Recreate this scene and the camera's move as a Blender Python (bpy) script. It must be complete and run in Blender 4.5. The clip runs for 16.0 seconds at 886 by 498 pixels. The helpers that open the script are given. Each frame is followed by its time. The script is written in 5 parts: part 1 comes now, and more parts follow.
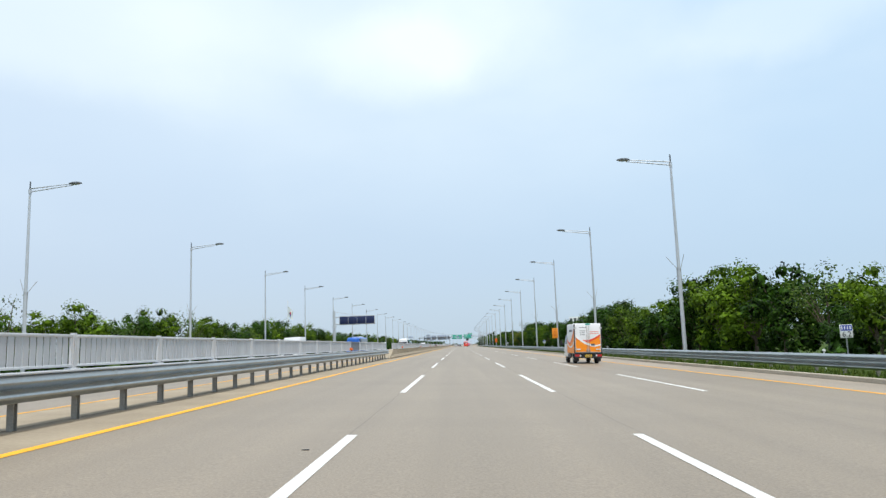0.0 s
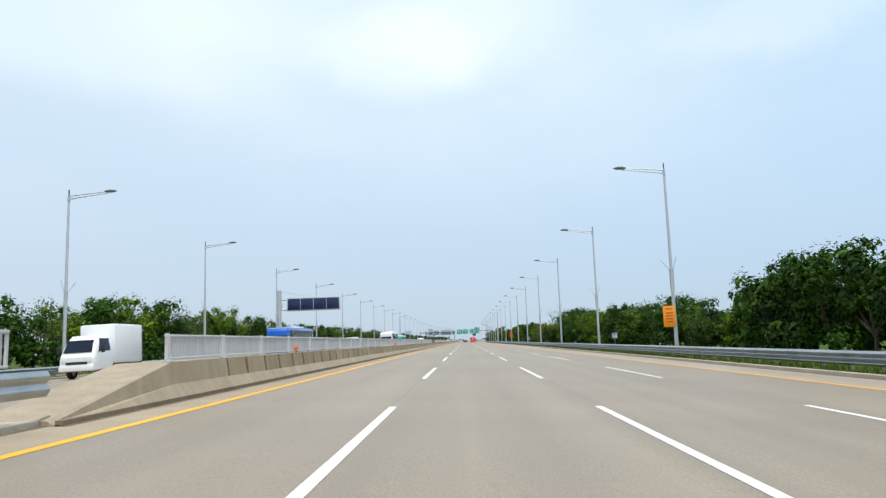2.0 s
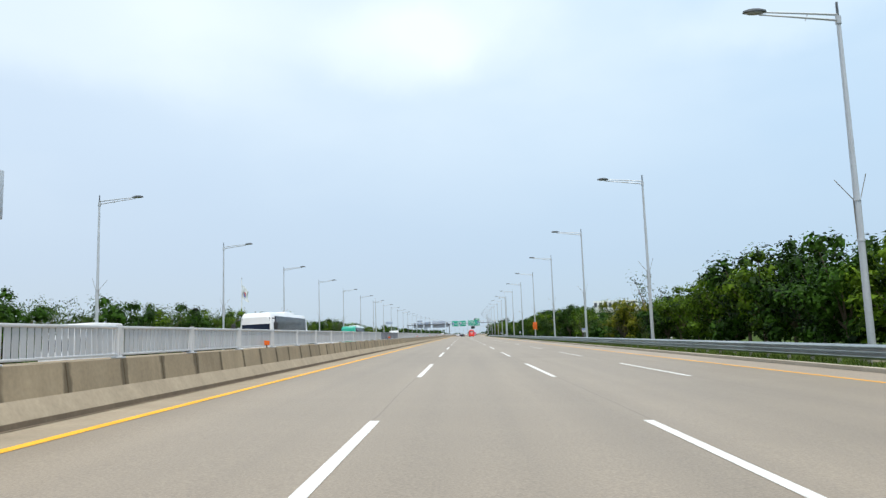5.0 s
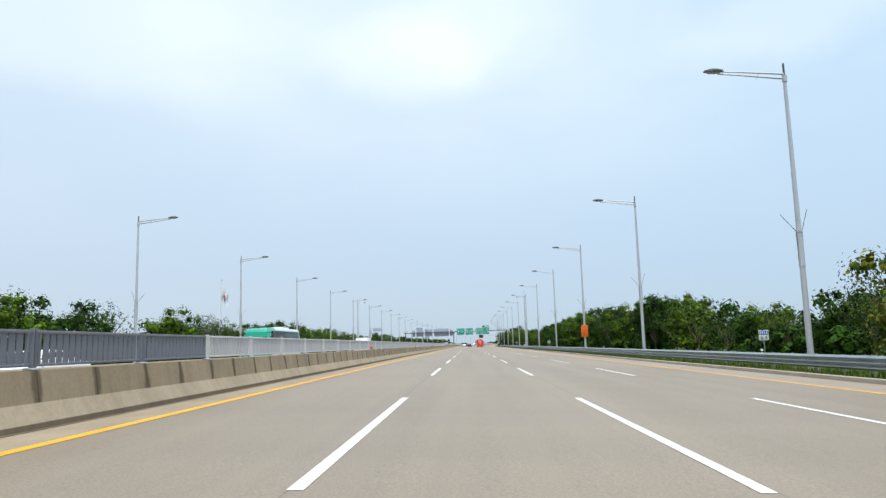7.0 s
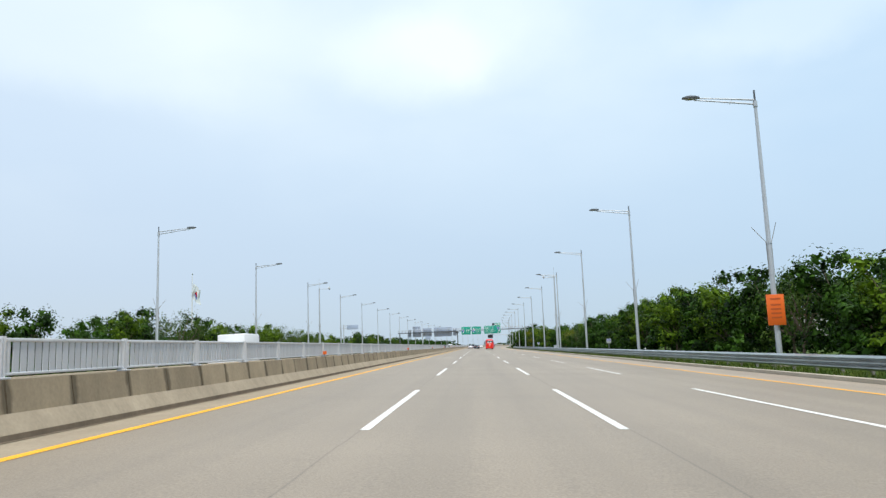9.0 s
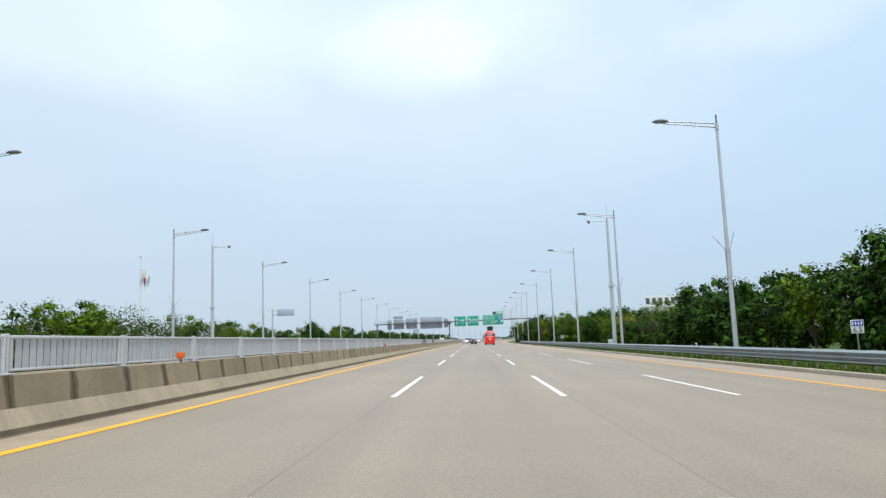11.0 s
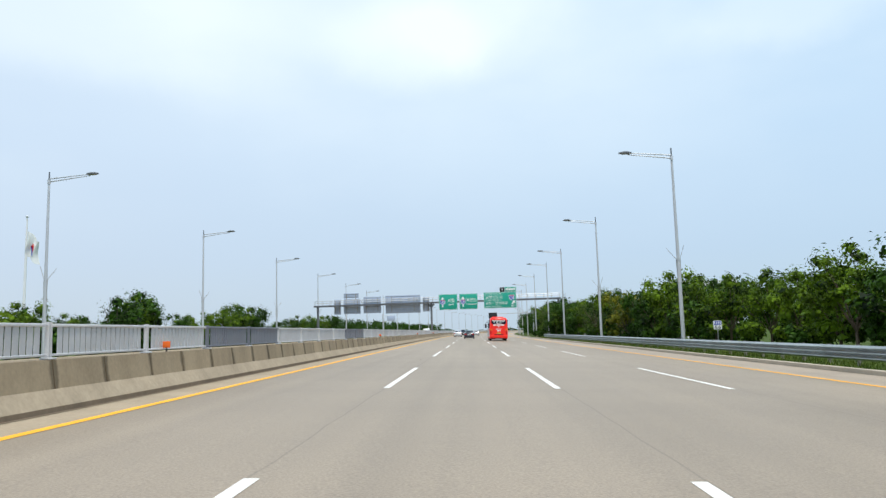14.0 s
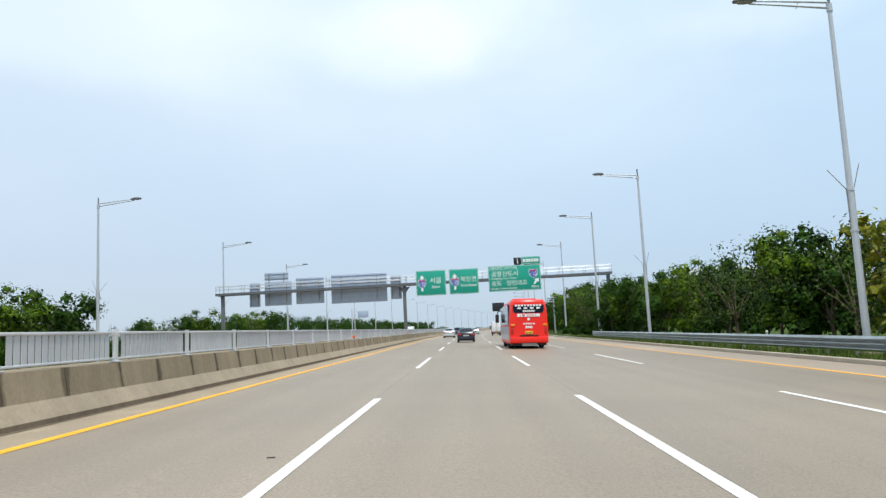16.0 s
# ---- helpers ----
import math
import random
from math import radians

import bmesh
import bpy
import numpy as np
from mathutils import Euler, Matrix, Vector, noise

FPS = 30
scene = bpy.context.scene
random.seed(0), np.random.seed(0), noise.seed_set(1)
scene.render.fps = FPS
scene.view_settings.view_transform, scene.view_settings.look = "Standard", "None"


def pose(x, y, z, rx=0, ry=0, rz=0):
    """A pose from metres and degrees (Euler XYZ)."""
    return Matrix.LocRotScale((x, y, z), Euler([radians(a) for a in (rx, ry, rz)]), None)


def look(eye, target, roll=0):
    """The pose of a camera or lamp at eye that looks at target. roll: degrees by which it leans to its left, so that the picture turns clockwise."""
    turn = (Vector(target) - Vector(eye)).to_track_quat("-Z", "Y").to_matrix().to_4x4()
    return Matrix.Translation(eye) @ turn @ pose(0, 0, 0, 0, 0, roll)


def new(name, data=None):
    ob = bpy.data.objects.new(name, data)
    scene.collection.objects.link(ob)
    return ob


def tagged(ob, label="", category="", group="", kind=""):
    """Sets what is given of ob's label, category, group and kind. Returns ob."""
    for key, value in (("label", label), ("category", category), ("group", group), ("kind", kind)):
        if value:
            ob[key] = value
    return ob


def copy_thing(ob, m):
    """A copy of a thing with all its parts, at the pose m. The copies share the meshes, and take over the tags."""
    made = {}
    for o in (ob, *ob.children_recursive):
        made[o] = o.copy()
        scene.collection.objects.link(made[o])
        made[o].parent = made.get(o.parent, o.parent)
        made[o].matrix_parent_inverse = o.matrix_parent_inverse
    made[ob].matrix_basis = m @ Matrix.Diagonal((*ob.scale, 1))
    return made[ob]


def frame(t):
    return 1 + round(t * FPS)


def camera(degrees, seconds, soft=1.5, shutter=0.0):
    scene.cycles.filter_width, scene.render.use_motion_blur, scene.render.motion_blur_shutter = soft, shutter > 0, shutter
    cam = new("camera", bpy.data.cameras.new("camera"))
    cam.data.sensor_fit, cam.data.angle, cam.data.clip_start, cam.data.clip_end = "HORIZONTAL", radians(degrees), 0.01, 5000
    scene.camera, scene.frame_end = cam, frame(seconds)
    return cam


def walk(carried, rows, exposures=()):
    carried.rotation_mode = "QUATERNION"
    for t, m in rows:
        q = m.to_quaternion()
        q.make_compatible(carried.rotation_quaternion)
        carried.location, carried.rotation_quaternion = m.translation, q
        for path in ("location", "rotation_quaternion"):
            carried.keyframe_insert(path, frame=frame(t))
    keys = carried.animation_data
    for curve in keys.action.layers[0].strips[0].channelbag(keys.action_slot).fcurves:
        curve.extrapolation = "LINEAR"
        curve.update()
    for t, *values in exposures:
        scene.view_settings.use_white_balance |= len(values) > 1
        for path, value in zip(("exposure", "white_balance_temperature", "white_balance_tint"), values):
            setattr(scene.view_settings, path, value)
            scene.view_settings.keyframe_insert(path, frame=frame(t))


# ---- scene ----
cam = camera(63.49, 16.0, soft=1.4)
# seconds, x, y, z, pitch, roll, yaw
ROWS = [
    (0, 0.205, 0.35, 1.229, 7.658, 1.986, 1.317),
    (0.5, 0.129, 13.44, 1.232, 8.053, 1.249, 1.277),
    (1, 0.166, 27.32, 1.221, 8.084, 1.543, 1.539),
    (1.5, 0.072, 41.71, 1.254, 7.775, 1.835, 1.675),
    (2, 0.111, 56.17, 1.262, 7.331, 1.954, 1.778),
    (2.5, -0.006, 69.35, 1.253, 6.654, 2.136, 1.369),
    (3, -0.012, 82.60, 1.310, 6.262, 2.015, 1.163),
    (3.5, -0.047, 95.34, 1.241, 6.635, 2.049, 1.538),
    (6, 0.086, 166.48, 1.247, 7.046, 1.860, 1.541),
    (6.5, 0.212, 178.22, 1.270, 7.562, 2.070, 2.688),
    (7, 0.179, 193.40, 1.214, 7.625, 1.646, 2.078),
    (7.5, 0.281, 209.09, 1.255, 7.355, 1.810, 1.721),
    (8, 0.345, 221.71, 1.256, 7.413, 1.921, 2.156),
    (8.5, 0.215, 235.02, 1.270, 7.584, 2.171, 2.279),
    (9, 0.444, 249.09, 1.256, 7.775, 2.068, 2.707),
    (11.5, 0.623, 317.29, 1.289, 7.024, 2.107, 2.407),
    (12, 0.641, 330.74, 1.265, 6.788, 1.831, 2.109),
    (12.5, 0.536, 343.92, 1.279, 6.803, 1.716, 1.826),
    (13, 0.618, 357.03, 1.257, 6.731, 1.613, 1.961),
    (13.5, 0.716, 369.56, 1.326, 6.732, 1.476, 2.402),
    (14, 0.667, 383.28, 1.288, 6.608, 1.625, 2.222),
    (14.5, 0.660, 395.24, 1.301, 6.403, 1.970, 2.447),
    (15, 0.678, 408.49, 1.283, 6.622, 2.006, 2.454),
    (15.5, 0.581, 422.14, 1.312, 6.625, 2.461, 2.337),
    (16, 0.515, 435.12, 1.327, 6.454, 2.821, 1.941)]
walk(cam, [(t, pose(x, y, z, 90 + p, r, w)) for t, x, y, z, p, r, w in ROWS], exposures=[(0.0, 0.0), (16.0, 0.0)])

# ------------------------------------------------------------------ light
SUN_DIR = Vector((0.14, -0.34, 0.93)).normalized()      # towards the sun
sun_data = bpy.data.lights.new("sun", "SUN")
sun_data.energy, sun_data.angle, sun_data.color = 3.3, radians(3.0), (1.0, 0.955, 0.89)
sun = new("sun", sun_data)
sun.matrix_world = look((0, 0, 60), Vector((0, 0, 60)) - SUN_DIR)

world = bpy.data.worlds.new("sky")
scene.world = world
world.use_nodes = True


def math_of(nt, op, a, b=None):
    x = nt.nodes.new("ShaderNodeMath")
    x.operation = op
    for i, v in enumerate((a, b)):
        if v is None:
            continue
        if isinstance(v, (int, float)):
            x.inputs[i].default_value = v
        else:
            nt.links.new(v, x.inputs[i])
    return x.outputs["Value"]


def build_sky(w):
    nt = w.node_tree
    nt.nodes.clear()
    n = nt.nodes.new
    link = nt.links.new
    out, bg = n("ShaderNodeOutputWorld"), n("ShaderNodeBackground")
    sky = n("ShaderNodeTexSky")
    sky.sky_type, sky.sun_disc = "NISHITA", False
    sky.sun_elevation = math.asin(SUN_DIR.z)
    sky.sun_rotation = math.atan2(SUN_DIR.x, SUN_DIR.y)
    sky.air_density, sky.dust_density, sky.ozone_density = 1.0, 2.0, 1.5
    co, mapping = n("ShaderNodeTexCoord"), n("ShaderNodeMapping")
    link(co.outputs["Generated"], mapping.inputs["Vector"])
    mapping.inputs["Scale"].default_value = (1.0, 1.0, 2.2)
    mapping.inputs["Location"].default_value = (0.35, 0.1, 0.2)
    mapping.inputs["Rotation"].default_value = (0.0, 0.0, radians(-19.0))
    noise_a = n("ShaderNodeTexNoise")
    noise_a.inputs["Scale"].default_value, noise_a.inputs["Detail"].default_value = 2.6, 5.0
    noise_a.inputs["Roughness"].default_value = 0.48
    link(mapping.outputs["Vector"], noise_a.inputs["Vector"])
    ramp = n("ShaderNodeMapRange")
    ramp.interpolation_type = "SMOOTHSTEP"
    for key, v in (("From Min", 0.36), ("From Max", 0.66), ("To Min", 0.0), ("To Max", 1.0)):
        ramp.inputs[key].default_value = v
    link(noise_a.outputs["Fac"], ramp.inputs["Value"])
    # haze: a pale veil, whiter high up, blue-grey low down
    sep = n("ShaderNodeSeparateXYZ")
    link(co.outputs["Generated"], sep.inputs["Vector"])
    grad = n("ShaderNodeValToRGB")
    link(sep.outputs["Z"], grad.inputs["Fac"])
    el = grad.color_ramp.elements
    el[0].position, el[0].color = 0.0, (6.0, 7.25, 8.4, 1)
    el[1].position, el[1].color = 0.75, (8.4, 9.9, 11.2, 1)
    for pos, c in ((0.10, (6.15, 7.6, 9.25, 1)), (0.25, (6.8, 8.45, 10.25, 1)), (0.45, (7.4, 9.15, 10.9, 1))):
        e = el.new(pos)
        e.color = c
    haze = n("ShaderNodeMix")
    haze.data_type = "RGBA"
    haze.inputs["Factor"].default_value = 0.88
    link(sky.outputs["Color"], haze.inputs["A"])
    link(grad.outputs["Color"], haze.inputs["B"])
    # paler and faintly pink towards -x, bluer towards +x
    side = n("ShaderNodeMapRange")
    for key, v in (("From Min", -0.5), ("From Max", 0.45), ("To Min", 0.0), ("To Max", 1.0)):
        side.inputs[key].default_value = v
    link(sep.outputs["X"], side.inputs["Value"])
    tint = n("ShaderNodeMix")
    tint.data_type = "RGBA"
    tint.inputs["A"].default_value, tint.inputs["B"].default_value = (1.03, 1.01, 1.0, 1), (0.93, 0.985, 1.01, 1)
    link(side.outputs["Result"], tint.inputs["Factor"])
    veil = n("ShaderNodeMix")
    veil.data_type, veil.blend_type = "RGBA", "MULTIPLY"
    veil.inputs["Factor"].default_value = 1.0
    link(haze.outputs["Result"], veil.inputs["A"])
    link(tint.outputs["Result"], veil.inputs["B"])
    # thin bright clouds with ragged edges: centre, half width, half height, strength
    fray = n("ShaderNodeTexNoise")
    fray.inputs["Scale"].default_value, fray.inputs["Detail"].default_value, fray.inputs["Roughness"].default_value = 4.2, 6.0, 0.55
    link(co.outputs["Generated"], fray.inputs["Vector"])
    shift = n("ShaderNodeVectorMath")
    shift.operation = "MULTIPLY_ADD"
    link(fray.outputs["Color"], shift.inputs[0])
    shift.inputs[1].default_value, shift.inputs[2].default_value = (0.17, 0.0, 0.13), (-0.085, 0.0, -0.065)
    bent = n("ShaderNodeVectorMath")
    link(co.outputs["Generated"], bent.inputs[0])
    link(shift.outputs["Vector"], bent.inputs[1])
    total = ramp.outputs["Result"]
    total = math_of(nt, "MULTIPLY", total, 0.22)
    for centre, wide, high, strength in (((-0.07, 0.92, 0.375), 0.13, 0.065, 0.36), ((0.01, 0.90, 0.425), 0.15, 0.075, 0.36), ((-0.47, 0.80, 0.41), 0.32, 0.09, 0.42),
                                         ((0.40, 0.84, 0.385), 0.15, 0.05, 0.30), ((-0.10, 0.9, 0.34), 0.45, 0.16, 0.16)):
        off, size = n("ShaderNodeVectorMath"), n("ShaderNodeVectorMath")
        off.operation, size.operation = "SUBTRACT", "MULTIPLY"
        link(bent.outputs["Vector"], off.inputs[0])
        off.inputs[1].default_value = centre
        link(off.outputs["Vector"], size.inputs[0])
        size.inputs[1].default_value = (1 / wide, 0.0, 1 / high)
        far = n("ShaderNodeVectorMath")
        far.operation = "LENGTH"
        link(size.outputs["Vector"], far.inputs[0])
        soft_edge = n("ShaderNodeMapRange")
        soft_edge.interpolation_type = "SMOOTHSTEP"
        for key, v in (("From Min", 1.25), ("From Max", 0.35), ("To Min", 0.0), ("To Max", strength)):
            soft_edge.inputs[key].default_value = v
        link(far.outputs["Value"], soft_edge.inputs["Value"])
        front = math_of(nt, "MULTIPLY", soft_edge.outputs["Result"], math_of(nt, "GREATER_THAN", sep.outputs["Y"], 0.0))
        total = math_of(nt, "ADD", total, front)
    cloud = n("ShaderNodeMix")
    cloud.data_type = "RGBA"
    fade = n("ShaderNodeMapRange")
    for key, v in (("From Min", 0.10), ("From Max", 0.34), ("To Min", 0.0), ("To Max", 1.0)):
        fade.inputs[key].default_value = v
    link(sep.outputs["Z"], fade.inputs["Value"])
    link(math_of(nt, "MINIMUM", math_of(nt, "MULTIPLY", fade.outputs["Result"], total), 0.95), cloud.inputs["Factor"])
    link(veil.outputs["Result"], cloud.inputs["A"])
    cloud.inputs["B"].default_value = (9.7, 10.8, 11.2, 1)
    link(cloud.outputs["Result"], bg.inputs["Color"])
    bg.inputs["Strength"].default_value = 0.1
    link(bg.outputs["Background"], out.inputs["Surface"])


build_sky(world)

# ------------------------------------------------------------------ materials


def material(name, color, rough=0.6, metal=0.0, fine=(40.0, 0.10), broad=(1.5, 0.12), bump=0.0, vary=0.0,
             stretch=(1, 1, 1), place="Object", coat=0.0, spec=0.5):
    """Principled material whose colour varies at a fine and a broad scale, and by object where vary is given."""
    m = bpy.data.materials.new(name)
    m.use_nodes = True
    nt = m.node_tree
    n, link = nt.nodes.new, nt.links.new
    b = nt.nodes["Principled BSDF"]
    b.inputs["Roughness"].default_value, b.inputs["Metallic"].default_value = rough, metal
    b.inputs["Coat Weight"].default_value = coat
    b.inputs["Specular IOR Level"].default_value = spec
    if place == "World":
        src = n("ShaderNodeNewGeometry").outputs["Position"]
    else:
        src = n("ShaderNodeTexCoord").outputs["Object"]
    mp = n("ShaderNodeMapping")
    mp.inputs["Scale"].default_value = stretch
    link(src, mp.inputs["Vector"])
    total = None
    first = None
    for scale, amount in (fine, broad):
        t = n("ShaderNodeTexNoise")
        t.inputs["Scale"].default_value, t.inputs["Detail"].default_value = scale, 4.0
        link(mp.outputs["Vector"], t.inputs["Vector"])
        first = first or t
        r = n("ShaderNodeMapRange")
        for key, v in (("From Min", 0.25), ("From Max", 0.75), ("To Min", 1 - amount), ("To Max", 1 + amount)):
            r.inputs[key].default_value = v
        link(t.outputs["Fac"], r.inputs["Value"])
        if total is None:
            total = r.outputs["Result"]
        else:
            x = n("ShaderNodeMath")
            x.operation = "MULTIPLY"
            link(total, x.inputs[0])
            link(r.outputs["Result"], x.inputs[1])
            total = x.outputs["Value"]
    if vary:
        info = n("ShaderNodeObjectInfo")
        r = n("ShaderNodeMapRange")
        for key, v in (("To Min", 1 - vary), ("To Max", 1 + vary)):
            r.inputs[key].default_value = v
        link(info.outputs["Random"], r.inputs["Value"])
        x = n("ShaderNodeMath")
        x.operation = "MULTIPLY"
        link(total, x.inputs[0])
        link(r.outputs["Result"], x.inputs[1])
        total = x.outputs["Value"]
    mix = n("ShaderNodeVectorMath")
    mix.operation = "SCALE"
    mix.inputs[0].default_value = color
    link(total, mix.inputs["Scale"])
    link(mix.outputs["Vector"], b.inputs["Base Color"])
    if bump:
        bp = n("ShaderNodeBump")
        bp.inputs["Strength"].default_value, bp.inputs["Distance"].default_value = bump, 0.01
        link(first.outputs["Fac"], bp.inputs["Height"])
        link(bp.outputs["Normal"], b.inputs["Normal"])
    return m


def nodes_of(m):
    nt = m.node_tree
    return nt, nt.nodes.new, nt.links.new, nt.nodes["Principled BSDF"]


def asphalt_material(name, color, seams=()):
    """Worn grey paving: stone grain, long wear streaks, cross bands, and the sealed seam beside each lane line."""
    m = bpy.data.materials.new(name)
    m.use_nodes = True
    nt, n, link, b = nodes_of(m)
    pos = n("ShaderNodeNewGeometry").outputs["Position"]

    def streak(scale, stretch, lo, hi, detail=3.0):
        mp, t, r = n("ShaderNodeMapping"), n("ShaderNodeTexNoise"), n("ShaderNodeMapRange")
        mp.inputs["Scale"].default_value = stretch
        link(pos, mp.inputs["Vector"])
        link(mp.outputs["Vector"], t.inputs["Vector"])
        t.inputs["Scale"].default_value, t.inputs["Detail"].default_value = scale, detail
        for key, v in (("From Min", 0.3), ("From Max", 0.7), ("To Min", lo), ("To Max", hi)):
            r.inputs[key].default_value = v
        link(t.outputs["Fac"], r.inputs["Value"])
        return r.outputs["Result"], t
    grain, grain_tex = streak(38.0, (1, 1, 1), 0.74, 1.24, 6.0)
    long_wear, _ = streak(1.1, (1, 0.02, 1), 0.90, 1.08)
    bands, _ = streak(0.35, (0.12, 1, 1), 0.95, 1.05)
    patch, _ = streak(0.12, (1, 0.4, 1), 0.93, 1.07)
    total = math_of(nt, "MULTIPLY", math_of(nt, "MULTIPLY", grain, long_wear), math_of(nt, "MULTIPLY", bands, patch))
    sep = n("ShaderNodeSeparateXYZ")
    link(pos, sep.inputs["Vector"])
    wander = n("ShaderNodeTexNoise")
    wander.inputs["Scale"].default_value = 0.35
    link(pos, wander.inputs["Vector"])
    shift = math_of(nt, "MULTIPLY", math_of(nt, "SUBTRACT", wander.outputs["Fac"], 0.5), 0.12)
    x_here = math_of(nt, "ADD", sep.outputs["X"], shift)
    for sx in seams:
        d = math_of(nt, "ABSOLUTE", math_of(nt, "SUBTRACT", x_here, sx))
        r = n("ShaderNodeMapRange")
        for key, v in (("From Min", 0.006), ("From Max", 0.022), ("To Min", 0.72), ("To Max", 1.0)):
            r.inputs[key].default_value = v
        link(d, r.inputs["Value"])
        total = math_of(nt, "MULTIPLY", total, r.outputs["Result"])
    mix = n("ShaderNodeVectorMath")
    mix.operation = "SCALE"
    mix.inputs[0].default_value = color
    link(total, mix.inputs["Scale"])
    link(mix.outputs["Vector"], b.inputs["Base Color"])
    b.inputs["Roughness"].default_value = 0.48
    b.inputs["Specular IOR Level"].default_value = 0.5
    bp = n("ShaderNodeBump")
    bp.inputs["Strength"].default_value, bp.inputs["Distance"].default_value = 0.25, 0.01
    link(grain_tex.outputs["Fac"], bp.inputs["Height"])
    link(bp.outputs["Normal"], b.inputs["Normal"])
    return m


def concrete_material(name, color, streaks=True, joint=0.0):
    """Weathered concrete with rain streaks that run down it."""
    m = material(name, color, 0.9, fine=(14.0, 0.10), broad=(0.8, 0.14), bump=0.3, place="World", spec=0.25)
    if streaks:
        nt, n, link, b = nodes_of(m)
        old = b.inputs["Base Color"].links[0].from_socket
        pos = n("ShaderNodeNewGeometry").outputs["Position"]
        mp, t, r = n("ShaderNodeMapping"), n("ShaderNodeTexNoise"), n("ShaderNodeMapRange")
        mp.inputs["Scale"].default_value = (1.0, 1.0, 0.06)
        link(pos, mp.inputs["Vector"])
        link(mp.outputs["Vector"], t.inputs["Vector"])
        t.inputs["Scale"].default_value, t.inputs["Detail"].default_value = 2.6, 5.0
        for key, v in (("From Min", 0.35), ("From Max", 0.62), ("To Min", 0.90), ("To Max", 1.03)):
            r.inputs[key].default_value = v
        link(t.outputs["Fac"], r.inputs["Value"])
        mix = n("ShaderNodeVectorMath")
        mix.operation = "SCALE"
        link(old, mix.inputs[0])
        link(r.outputs["Result"], mix.inputs["Scale"])
        link(mix.outputs["Vector"], b.inputs["Base Color"])
    if joint:
        # water stains beside the joints between the cast lengths
        sep, wob = n("ShaderNodeSeparateXYZ"), n("ShaderNodeTexNoise")
        link(n("ShaderNodeTexCoord").outputs["Generated"], sep.inputs["Vector"])
        along = math_of(nt, "MULTIPLY", sep.outputs["Y"], joint)
        wob.inputs["Scale"].default_value, wob.inputs["Detail"].default_value = 1.7, 4.0
        link(pos, wob.inputs["Vector"])
        d = math_of(nt, "MINIMUM", along, math_of(nt, "SUBTRACT", joint, along))
        d = math_of(nt, "SUBTRACT", d, math_of(nt, "MULTIPLY", math_of(nt, "SUBTRACT", wob.outputs["Fac"], 0.38), 0.36))
        r2 = n("ShaderNodeMapRange")
        for key, v in (("From Min", 0.0), ("From Max", 0.08), ("To Min", 0.45), ("To Max", 1.0)):
            r2.inputs[key].default_value = v
        link(d, r2.inputs["Value"])
        info, r3 = n("ShaderNodeObjectInfo"), n("ShaderNodeMapRange")
        link(info.outputs["Random"], r3.inputs["Value"])
        r3.inputs["To Min"].default_value, r3.inputs["To Max"].default_value = 0.86, 1.08
        mix2 = n("ShaderNodeVectorMath")
        mix2.operation = "SCALE"
        link(mix.outputs["Vector"], mix2.inputs[0])
        link(math_of(nt, "MULTIPLY", r2.outputs["Result"], r3.outputs["Result"]), mix2.inputs["Scale"])
        link(mix2.outputs["Vector"], b.inputs["Base Color"])
    return m


def leaf_material(name, dark, light):
    """Leaves: colour from leaf to leaf and from tree to tree, a little light passing through."""
    m = bpy.data.materials.new(name)
    m.use_nodes = True
    nt, n, link, b = nodes_of(m)
    geo, info = n("ShaderNodeNewGeometry"), n("ShaderNodeObjectInfo")
    mix = n("ShaderNodeMix")
    mix.data_type = "RGBA"
    mix.inputs["A"].default_value, mix.inputs["B"].default_value = (*dark, 1), (*light, 1)
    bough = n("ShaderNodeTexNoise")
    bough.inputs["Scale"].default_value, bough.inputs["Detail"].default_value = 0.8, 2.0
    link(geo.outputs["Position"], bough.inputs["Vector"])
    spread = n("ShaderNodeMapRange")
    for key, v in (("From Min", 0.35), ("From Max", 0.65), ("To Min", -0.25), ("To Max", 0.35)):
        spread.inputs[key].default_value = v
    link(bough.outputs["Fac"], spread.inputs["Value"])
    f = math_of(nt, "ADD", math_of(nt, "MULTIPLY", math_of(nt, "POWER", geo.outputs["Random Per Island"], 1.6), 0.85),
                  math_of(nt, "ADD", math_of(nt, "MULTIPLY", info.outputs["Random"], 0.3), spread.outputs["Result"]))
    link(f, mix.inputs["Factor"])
    link(mix.outputs["Result"], b.inputs["Base Color"])
    b.inputs["Roughness"].default_value = 0.5
    b.inputs["Specular IOR Level"].default_value = 0.10
    trans, add = n("ShaderNodeBsdfTranslucent"), n("ShaderNodeMixShader")
    link(mix.outputs["Result"], trans.inputs["Color"])
    add.inputs["Fac"].default_value = 0.08
    out = [o for o in nt.nodes if o.type == "OUTPUT_MATERIAL"][0]
    link(b.outputs["BSDF"], add.inputs[1])
    link(trans.outputs["BSDF"], add.inputs[2])
    link(add.outputs["Shader"], out.inputs["Surface"])
    return m


